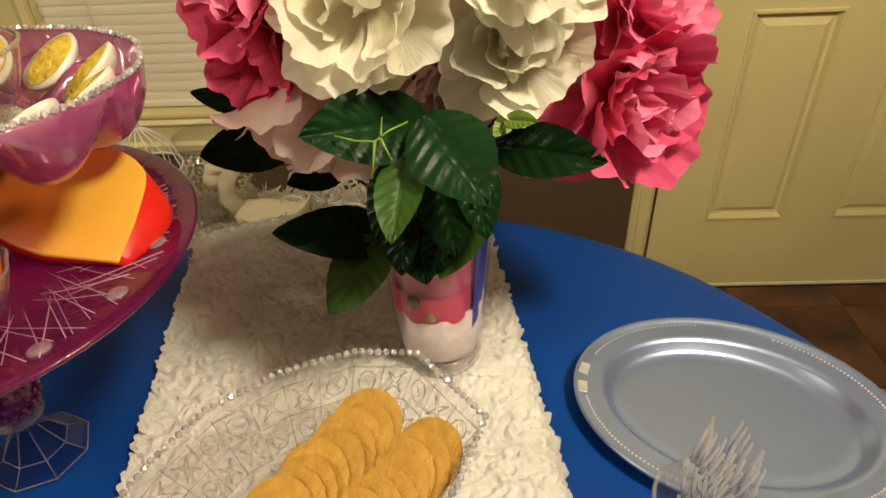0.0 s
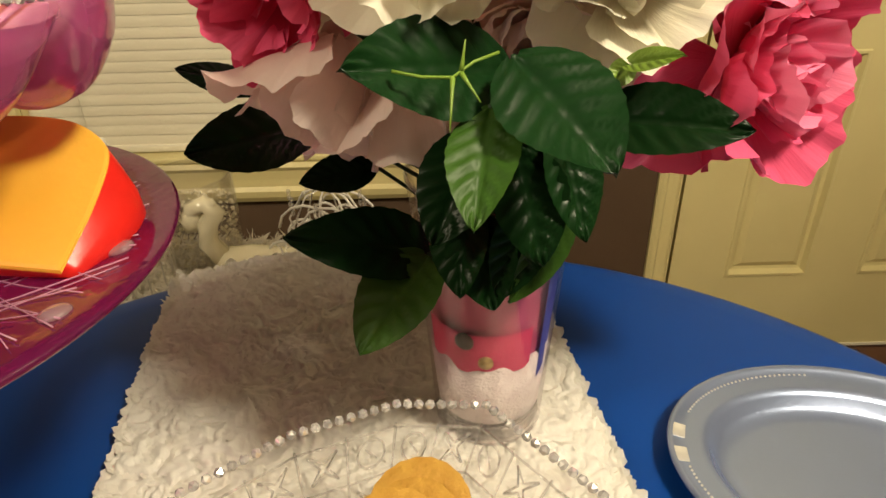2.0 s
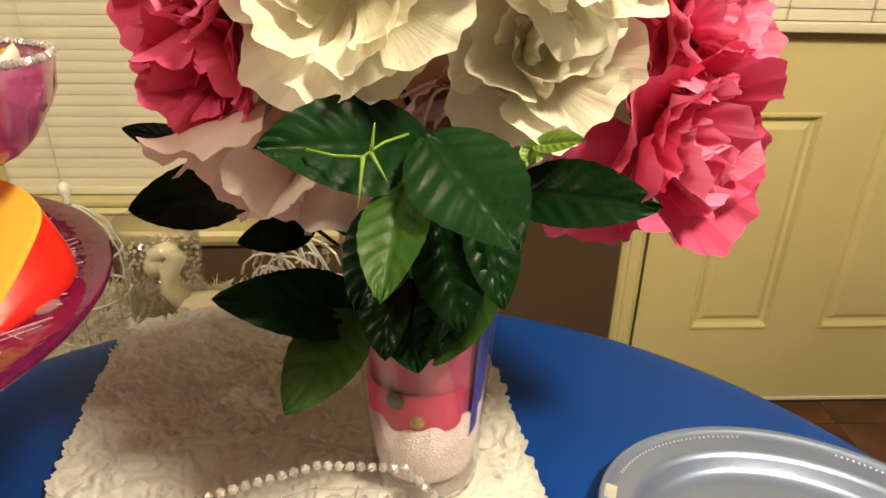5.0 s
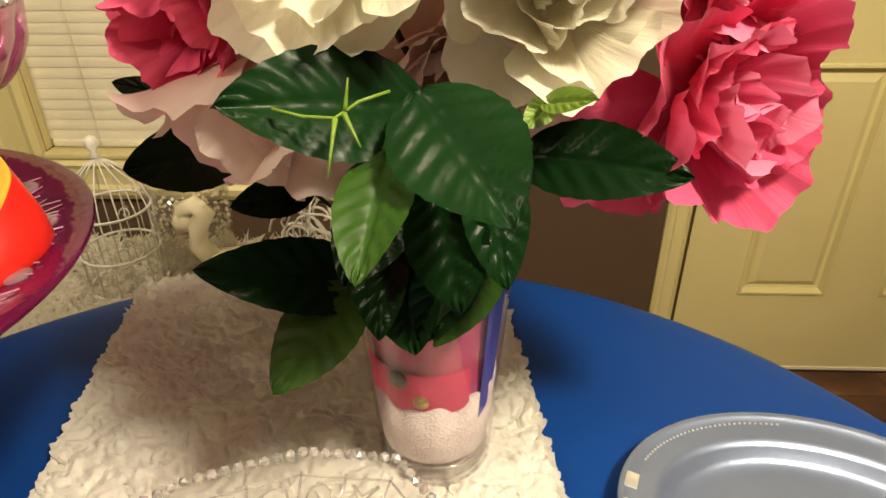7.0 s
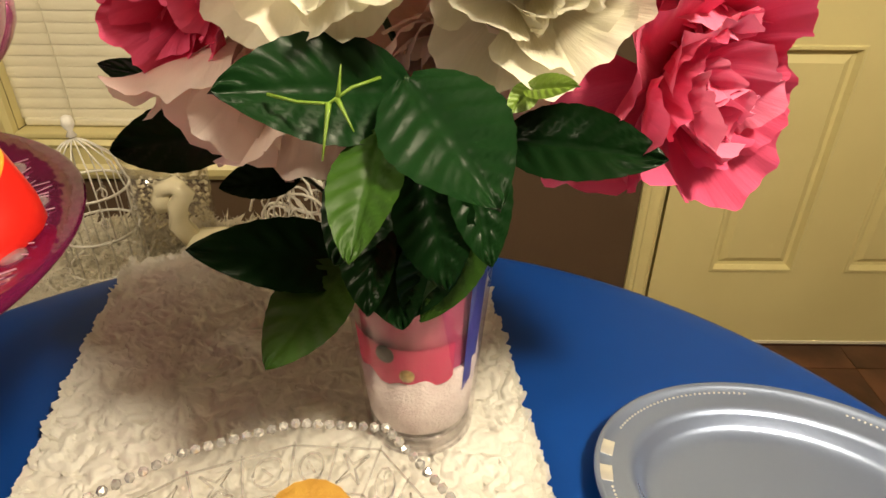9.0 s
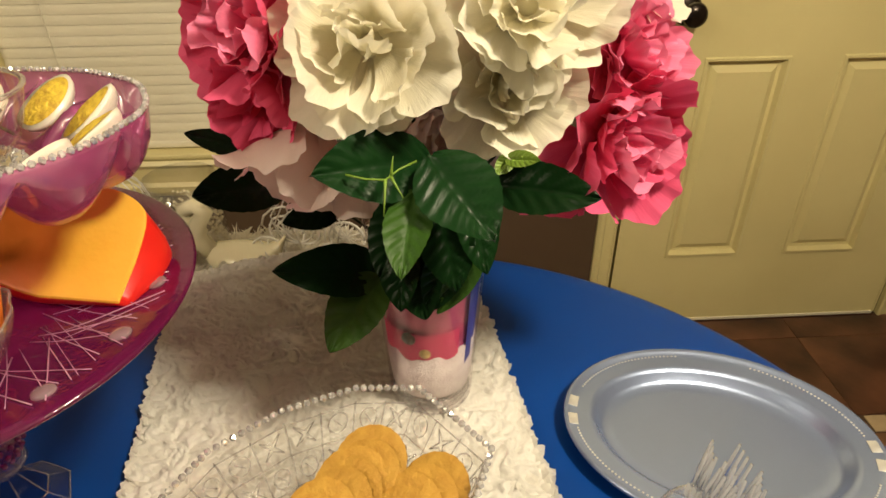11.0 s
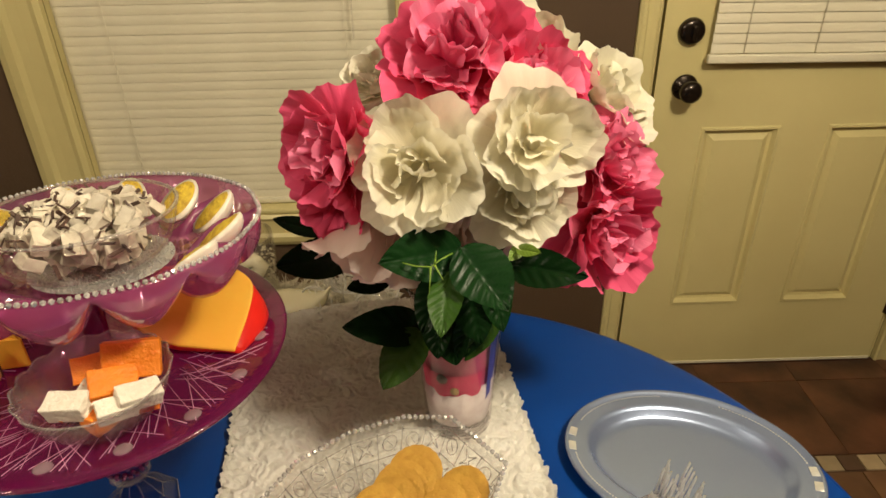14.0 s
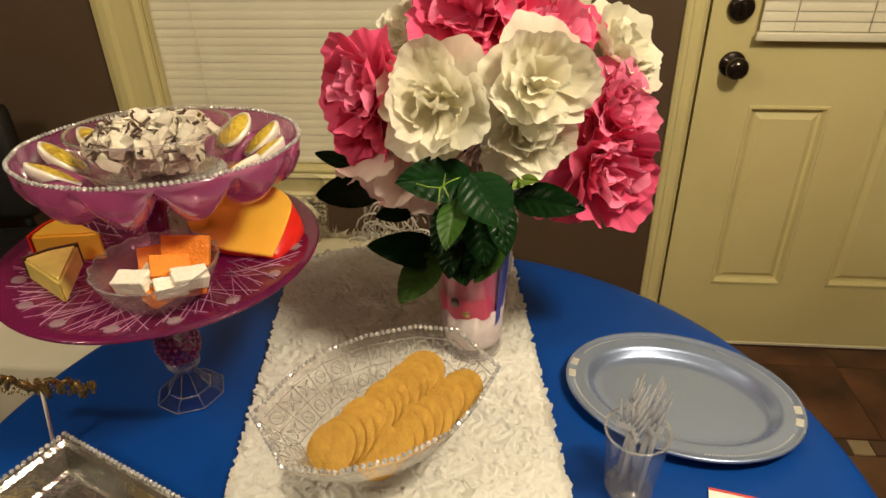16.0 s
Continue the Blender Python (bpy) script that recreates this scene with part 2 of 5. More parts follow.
M_FOIL = mat("polished aluminium foil", (0.62, 0.61, 0.58), 0.16, 0.95, second=(0.45, 0.44, 0.42), scale=30, bump=0.6, bump_scale=70)
M_PAPER = mat("white card", (0.82, 0.78, 0.72), 0.7, scale=30)
M_REDINK = mat("red printed edge", (0.6, 0.06, 0.05), 0.6, scale=30)
M_LAMP = bpy.data.materials.new("lamp diffuser")
M_LAMP.use_nodes = True
M_LAMP.node_tree.nodes["Principled BSDF"].inputs["Emission Color"].default_value = (*WARM, 1)
M_LAMP.node_tree.nodes["Principled BSDF"].inputs["Emission Strength"].default_value = 4.0


# ---- mesh helpers ----
def mesh_of(bm, name, material, smooth=True):
    me = bpy.data.meshes.new(name)
    bmesh.ops.recalc_face_normals(bm, faces=bm.faces)
    bm.to_mesh(me)
    bm.free()
    for m in (material if isinstance(material, (list, tuple)) else [material]):
        me.materials.append(m)
    if smooth:
        me.polygons.foreach_set("use_smooth", [True] * len(me.polygons))
    return me


def part(name, bm, material, parent=None, label="", smooth=True):
    me = mesh_of(bm, name, material, smooth)
    ob = new(name, me)
    if parent:
        ob.parent = parent
    if label:
        ob["label"] = label
    return ob


def share(name, me, parent, m):
    ob = new(name, me)
    ob.parent = parent
    ob.matrix_basis = m
    return ob


def thing(name, m, label, category, group="", kind=""):
    ob = new(name)
    ob.empty_display_size = 0.05
    ob.matrix_basis = m
    return tagged(ob, label, category, group, kind)


def box(bm, x0, y0, z0, x1, y1, z1, bevel=0.0):
    c = bmesh.ops.create_cube(bm, size=1, matrix=Matrix.LocRotScale(((x0 + x1) / 2, (y0 + y1) / 2, (z0 + z1) / 2), None, (x1 - x0, y1 - y0, z1 - z0)))
    if bevel:
        edges = list({e for v in c["verts"] for e in v.link_edges})
        bmesh.ops.bevel(bm, geom=edges, offset=bevel, segments=2, affect="EDGES", profile=0.5)
    return bm


def boxed(*a, bevel=0.0):
    return box(bmesh.new(), *a, bevel=bevel)


def grid(bm, fn, nu, nv, wrap=False):
    """A sheet of quads through fn(u, v), u and v from 0 to 1."""
    rows = [[bm.verts.new(fn(i / nu, j / nv)) for i in range(nu if wrap else nu + 1)] for j in range(nv + 1)]
    for j in range(nv):
        for i in range(nu):
            k = (i + 1) % nu if wrap else i + 1
            try:
                bm.faces.new((rows[j][i], rows[j][k], rows[j + 1][k], rows[j + 1][i]))
            except ValueError:
                pass
    return rows


def lathe(bm, profile, n=48, fn=None, centre=(0, 0)):
    """Turn (radius, height) pairs round the z axis; fn may change the radius and height by the angle."""
    def at(u, v):
        k = v * (len(profile) - 1)
        r, z = profile[int(round(k))]
        a = u * math.tau
        if fn:
            r, z = fn(r, z, a)
        return (centre[0] + r * math.cos(a), centre[1] + r * math.sin(a), z)
    grid(bm, at, n, len(profile) - 1, True)
    bmesh.ops.remove_doubles(bm, verts=bm.verts, dist=1e-5)
    return bm


def tube(bm, points, radius, n=6, taper=1.0):
    pts = [Vector(p) for p in points]
    rings = []
    for i, p in enumerate(pts):
        d = (pts[min(i + 1, len(pts) - 1)] - pts[max(i - 1, 0)]).normalized()
        side = d.cross(Vector((0.31, 0.57, 0.76))).normalized()
        up = d.cross(side)
        r = radius * (1 + (taper - 1) * i / max(1, len(pts) - 1))
        rings.append([bm.verts.new(p + r * (math.cos(a) * side + math.sin(a) * up)) for a in (k * math.tau / n for k in range(n))])
    for a, b in zip(rings, rings[1:]):
        for k in range(n):
            bm.faces.new((a[k], a[(k + 1) % n], b[(k + 1) % n], b[k]))
    bm.faces.new(rings[0][::-1])
    bm.faces.new(rings[-1])
    return bm


def blob(bm, centre, radii, u=12, v=8):
    bmesh.ops.create_uvsphere(bm, u_segments=u, v_segments=v, radius=1, matrix=Matrix.LocRotScale(centre, None, radii))
    return bm


def gem_mesh(name, r, material):
    bm = bmesh.new()
    bmesh.ops.create_icosphere(bm, subdivisions=1, radius=r)
    return mesh_of(bm, name, material, False)


# ---- the room ----
WY = 1.675          # the wall with the window and the door
FLOOR_Z, CEIL_Z = 0.0, 2.44
X0, X1, Y0 = -2.3, 2.3, -2.6
WIN = (-0.905, -0.055, 0.60, 1.95)      # x0, x1, z0, z1
DOOR = (0.607, 1.450, 0.0, 2.03)


def structure(name, bm, material, label, smooth=False):
    return tagged(part(name, bm, material, None, "", smooth), label, name.split("_")[0], kind="structure")


def north_wall():
    bm = bmesh.new()
    y0, y1 = WY, WY + 0.14
    for x0, z0, x1, z1 in ((X0, 0, WIN[0], CEIL_Z), (WIN[0], 0, WIN[1], WIN[2]), (WIN[0], WIN[3], WIN[1], CEIL_Z),
                           (WIN[1], 0, DOOR[0] - 0.012, CEIL_Z), (DOOR[0] - 0.012, DOOR[3] + 0.012, DOOR[1] + 0.012, CEIL_Z), (DOOR[1] + 0.012, 0, X1, CEIL_Z)):
        box(bm, x0, y0, z0, x1, y1, z1)
    bmesh.ops.remove_doubles(bm, verts=bm.verts, dist=1e-5)
    structure("wall_north", bm, M_WALL, "dark brown painted wall with window and door")


north_wall()
structure("wall_west", boxed(X0 - 0.12, Y0, 0, X0, WY + 0.14, CEIL_Z), M_WALL, "dark brown painted side wall")
structure("wall_east", boxed(X1, Y0, 0, X1 + 0.12, WY + 0.14, CEIL_Z), M_WALL, "dark brown painted side wall")
structure("wall_south", boxed(X0 - 0.12, Y0 - 0.12, 0, X1 + 0.12, Y0, CEIL_Z), M_WALL, "dark brown painted back wall")
structure("ceiling", boxed(X0 - 0.12, Y0 - 0.12, CEIL_Z, X1 + 0.12, WY + 0.14, CEIL_Z + 0.1), M_CEIL, "unseen ceiling, grey tone set for bounced light")
floor = structure("floor", boxed(X0 - 0.12, Y0 - 0.12, -0.1, X1 + 0.12, WY + 0.14, -0.004), M_GROUT, "dark brown slate-look tile floor with mosaic border")


def trim_profile(bm, a, b, out, width, depth):
    """A moulded casing strip from a to b; out: the way in which its width grows; it stands depth proud of the wall."""
    a, b, out = Vector(a), Vector(b), Vector(out)
    prof = [(0, 0), (0, 0.75), (0.10, 1.0), (0.20, 0.78), (0.42, 0.70), (0.60, 0.72), (0.70, 0.95), (0.86, 0.86), (1.0, 0.55), (1.0, 0)]
    rows = [[bm.verts.new(p + out * (w * width) + Vector((0, -d * depth, 0))) for w, d in prof] for p in (a, b)]
    for i in range(len(prof) - 1):
        bm.faces.new((rows[0][i], rows[0][i + 1], rows[1][i + 1], rows[1][i]))
    for row in rows:
        bm.faces.new(row)
    return bm


def slat_mesh(x0, x1):
    """A curved blind slat, nearly upright, its upper edge towards the wall."""
    slat = bmesh.new()
    prof = [(-0.0142, 0.0), (-0.007, 0.0012), (0.0, 0.0016), (0.007, 0.0012), (0.0142, 0.0)]
    c, s = math.cos(radians(83)), math.sin(radians(83))
    rows = [[slat.verts.new((x, d * c - h * s, d * s + h * c)) for d, h in prof] for x in (x0, x1)]
    for i in range(4):
        slat.faces.new((rows[0][i], rows[0][i + 1], rows[1][i + 1], rows[1][i]))
    return mesh_of(slat, "slat", M_BLIND)


def window():
    x0, x1, z0, z1 = WIN
    w = thing("window_1", pose(0, 0, 0), "cream-framed window with closed horizontal blinds", "window", kind="structure")
    W = 0.14
    for name, a, b, out in (("window_casing", (x0, WY, z0 - 0.10), (x0, WY, z1 + 0.1), (-1, 0, 0)), ("window_casing", (x1, WY, z0 - 0.10), (x1, WY, z1 + 0.1), (1, 0, 0))):
        width = W if out[0] < 0 else 0.09
        part(name, trim_profile(bmesh.new(), a, b, out, width, 0.024), M_CREAM, w, smooth=False)
    part("window_casing", trim_profile(bmesh.new(), (x0 + 0.001, WY, z1), (x1 - 0.001, WY, z1), (0, 0, 1), 0.1, 0.022), M_CREAM, w, smooth=False)
    part("window_apron", trim_profile(bmesh.new(), (x0 + 0.001, WY, z0 - 0.004), (x1 - 0.001, WY, z0 - 0.004), (0, 0, -1), 0.10, 0.028), M_CREAM, w, smooth=False)
    part("window_sill", boxed(x0 + 0.001, WY - 0.020, z0 - 0.003, x1 - 0.001, WY + 0.10, z0 + 0.012, bevel=0.004), M_CREAM, w)
    for x in (x0 + 0.0005, x1 - 0.0025):
        part("window_jamb", boxed(x, WY + 0.001, z0 + 0.013, x + 0.002, WY + 0.099, z1), M_CREAM, w, smooth=False)
    part("pane", boxed(x0, WY + 0.10, z0, x1, WY + 0.108, z1), M_DARKPANE, w, smooth=False)
    # blinds hung inside the frame
    b = thing("window_blind", pose(0, 0, 0), "off-white closed horizontal slat blinds in the window", "blinds")
    n, pitch = 54, 0.0240
    me = slat_mesh(x0 + 0.003, x1 - 0.003)
    rnd = random.Random(4)
    for i in range(n):
        share("slat", me, b, pose(0, WY + 0.026 + rnd.uniform(-0.0006, 0.0006), z0 + 0.045 + i * pitch, rnd.uniform(-0.8, 0.6), rnd.uniform(-0.04, 0.04), 0))
    part("bottom_rail", boxed(x0 + 0.010, WY + 0.016, z0 + 0.014, x1 - 0.010, WY + 0.038, z0 + 0.032, bevel=0.004), M_BLIND, b)
    for x in (x0 + 0.13, x1 - 0.13):
        part("ladder_cord", tube(bmesh.new(), [(x, WY + 0.010, z0 + 0.02), (x, WY + 0.011, z1)], 0.0008, 4), M_BLIND, b)
    part("tilt_wand", tube(bmesh.new(), [(x1 - 0.11, WY + 0.004, z0 + 0.47), (x1 - 0.112, WY + 0.006, z1)], 0.003, 6), M_CLEAR, b)


window()


def door():
    x0, x1, z0, z1 = DOOR
    y = WY - 0.006
    d = thing("door_1", pose(0, 0, 0), "cream painted panelled exterior door, closed, bronze hardware", "door", kind="structure")
    panels = [(0.752, 0.968, 0.240, 0.818), (1.098, 1.314, 0.240, 0.818)]
    # the slab, cut round the panels
    bm = bmesh.new()
    xs = [x0 + 0.003, panels[0][0], panels[0][1], panels[1][0], panels[1][1], x1 - 0.003]
    for i in range(5):
        if i in (1, 3):
            box(bm, xs[i], y, z0 + 0.012, xs[i + 1], y + 0.04, panels[0][2])
            box(bm, xs[i], y, panels[0][3], xs[i + 1], y + 0.04, z1)
        else:
            box(bm, xs[i], y, z0 + 0.012, xs[i + 1], y + 0.04, z1)
    bmesh.ops.remove_doubles(bm, verts=bm.verts, dist=1e-5)
    part("door_slab", bm, M_CREAM, d, smooth=False)
    for px0, px1, pz0, pz1 in panels:
        p = bmesh.new()
        steps = [(0, 0), (0.003, -0.004), (0.009, -0.004), (0.016, 0.010), (0.024, 0.012), (0.040, 0.003), (0.043, 0.003)]
        rings = [[p.verts.new(v) for v in ((px0 + s, y + h, pz0 + s), (px1 - s, y + h, pz0 + s), (px1 - s, y + h, pz1 - s), (px0 + s, y + h, pz1 - s))] for s, h in steps]
        for a, b in zip(rings, rings[1:]):
            for k in range(4):
                p.faces.new((a[k], a[(k + 1) % 4], b[(k + 1) % 4], b[k]))
        p.faces.new(rings[-1])
        part("door_panel", p, M_CREAM, d, smooth=False)
    part("door_sweep", boxed(x0 + 0.004, y - 0.004, 0.004, x1 - 0.004, y + 0.03, 0.012), M_BLIND, d, smooth=False)
    for x, z, name in ((0.686, 0.930, "door_knob"), (0.680, 1.072, "deadbolt")):
        k = bmesh.new()
        prof = [(0, 0), (0.033, 0), (0.034, 0.004), (0.030, 0.009), (0.016, 0.012), (0.013, 0.022), (0.015, 0.030), (0.026, 0.038), (0.029, 0.050), (0.025, 0.061), (0.012, 0.066), (0, 0.067)]
        if name == "deadbolt":
            prof = [(0, 0), (0.033, 0), (0.034, 0.005), (0.031, 0.014), (0.026, 0.018), (0.020, 0.020), (0, 0.020)]
        lathe(k, prof, 28)
        if name == "deadbolt":
            box(k, -0.005, -0.017, 0.019, 0.005, 0.017, 0.034, bevel=0.002)
        o = part(name, k, M_BRONZE, d)
        o.matrix_basis = pose(x, y, z, 90, 0, 0)
    for z in (0.235, 1.05, 1.80):
        h = bmesh.new()
        tube(h, [(x1 + 0.001, y - 0.004, z - 0.05), (x1 + 0.001, y - 0.004, z + 0.05)], 0.0065, 8)
        box(h, x1 - 0.010, y - 0.002, z - 0.05, x1 + 0.012, y + 0.002, z + 0.05)
        part("hinge", h, M_HINGE, d)
    f = thing("trim_door", pose(0, 0, 0), "cream moulded door casing", "trim", kind="structure")
    for x, out in ((x0 - 0.008, -1), (x1 + 0.012, 1)):
        part("door_casing", trim_profile(bmesh.new(), (x, WY, 0), (x, WY, z1 + 0.06), (out, 0, 0), 0.055, 0.020), M_CREAM, f, smooth=False)
        part("door_jamb", boxed(min(x, x - out * 0.006), WY + 0.002, 0, max(x, x - out * 0.006), WY + 0.13, z1 + 0.01), M_CREAM, f, smooth=False)
    part("door_casing", trim_profile(bmesh.new(), (x0 - 0.008, WY, z1 + 0.004), (x1 + 0.012, WY, z1 + 0.004), (0, 0, 1), 0.055, 0.020), M_CREAM, f, smooth=False)
    part("threshold", boxed(x0, WY - 0.012, -0.004, x1, WY + 0.12, 0.003), M_HINGE, f, smooth=False)
    # blind over the glazed upper half
    b = thing("door_blind", pose(0, 0, 0, 0, 0.6, 0), "off-white horizontal slat blind hung on the door", "blinds")
    me = slat_mesh(0.718, 1.375)
    for i in range(30):
        share("slat", me, b, pose(0, y - 0.022, 1.042 + i * 0.0245, -4, 0, 0))
    part("bottom_rail", boxed(0.712, y - 0.034, 1.004, 1.38, y - 0.018, 1.026, bevel=0.003), M_BLIND, b)
    for x in (0.80, 0.98, 1.29):
        part("ladder_cord", tube(bmesh.new(), [(x, y - 0.030, 1.01), (x, y - 0.030, 1.77)], 0.0009, 4), M_BLIND, b)


door()


def baseboards():
    b = thing("baseboard", pose(0, 0, 0), "cream painted baseboard along the wall", "baseboard", kind="structure")
    for a, c in ((X0, DOOR[0] - 0.066), (DOOR[1] + 0.07, X1)):
        part("board", boxed(a, WY - 0.013, 0, c, WY, 0.09, bevel=0.003), M_CREAM, b)


baseboards()


# Fixture bodies are invented; the lamps themselves are out of view.
def unseen_ceiling_lamp(x, y, size):
    t = thing("unseen_ceiling_lamp", pose(x, y, CEIL_Z), "unseen round warm ceiling lamp with an assumed bronze rim", "ceiling lamp", "ceiling lamps")
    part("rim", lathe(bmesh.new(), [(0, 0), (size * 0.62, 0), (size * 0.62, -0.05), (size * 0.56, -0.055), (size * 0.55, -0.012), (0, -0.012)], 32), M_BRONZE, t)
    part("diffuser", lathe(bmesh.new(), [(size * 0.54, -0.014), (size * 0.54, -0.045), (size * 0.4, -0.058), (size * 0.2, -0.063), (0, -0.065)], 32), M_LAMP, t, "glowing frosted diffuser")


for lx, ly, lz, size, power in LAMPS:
    unseen_ceiling_lamp(lx, ly, size)

# ---- the round table ----
TC, TR, TZ = Vector((-0.025, 0.385, 0)), 0.575, 0.76


def table():
    t = thing("round_table", pose(TC.x, TC.y, 0), "round table with dark pedestal under a blue cover", "table")
    part("tabletop", lathe(bmesh.new(), [(0, TZ - 0.03), (TR - 0.012, TZ - 0.03), (TR - 0.006, TZ - 0.024), (TR - 0.006, TZ - 0.008), (TR - 0.012, TZ - 0.003), (0, TZ - 0.003)], 72), M_HINGE, t)
    part("pedestal", lathe(bmesh.new(), [(0, 0.08), (0.09, 0.08), (0.07, 0.16), (0.045, 0.30), (0.06, 0.45), (0.05, 0.62), (0.12, 0.73), (0, 0.73)], 24), M_HINGE, t)
    for a in range(4):
        c, s = math.cos(a * math.pi / 2 + 0.7), math.sin(a * math.pi / 2 + 0.7)
        part("leg", tube(bmesh.new(), [(0.05 * c, 0.05 * s, 0.16), (0.2 * c, 0.2 * s, 0.12), (0.36 * c, 0.36 * s, 0.025)], 0.028, 8, 0.75), M_HINGE, t)
    # cover: one sheet over the top and down the side in folds
    bm = bmesh.new()
    prof = [(0.0, 0), (0.15, 0), (0.3, 0), (0.45, 0), (0.54, 0), (0.562, -0.0006), (0.571, -0.004), (0.5755, -0.010), (0.577, -0.02), (0.579, -0.06), (0.582, -0.13), (0.585, -0.20), (0.588, -0.27)]
    rnd = random.Random(2)
    ph = [rnd.uniform(0, 6.28) for _ in range(4)]

    def fold(r, z, a):
        k = max(0.0, -z - 0.012) / 0.25
        f = 0.035 * math.sin(14 * a + ph[0]) + 0.018 * math.sin(23 * a + ph[1])
        lift = 0.0010 * math.sin(5 * a + 9 * r) * math.sin(14 * r + a) if r > 0.01 and k == 0 else 0
        return r + k * (f + 0.01), TZ + z + lift
    lathe(bm, prof, 160, fold)
    cover = part("table_cover", bm, M_BLUE)
    cover.location = (TC.x, TC.y, 0)
    tagged(cover, "royal blue plastic table cover with hanging folds", "tablecloth")


table()

# ---- the runner ----
RUN_DIR = Vector((0.13, -0.9915, 0)).normalized()        # along the runner, towards the near side
RUN_SIDE = Vector((0.9915, 0.13, 0)).normalized()
RUN_MID = Vector((-0.0645, 0.70, 0))
RUN_HALF = 0.199


def runner_point(u, v):
    """u metres across, v metres along from RUN_MID: on the table, or hanging past its edge."""
    p = RUN_MID + RUN_SIDE * u + RUN_DIR * v
    d = p - TC
    r = d.length
    over = r - (TR - 0.002)
    if over <= 0:
        return Vector((p.x, p.y, TZ + 0.004)), Vector((0, 0, 1))
    d.normalize()
    q = TC + d * (TR + 0.004 + 0.05 * min(over, 0.2))
    return Vector((q.x, q.y, TZ + 0.004 - over)), d


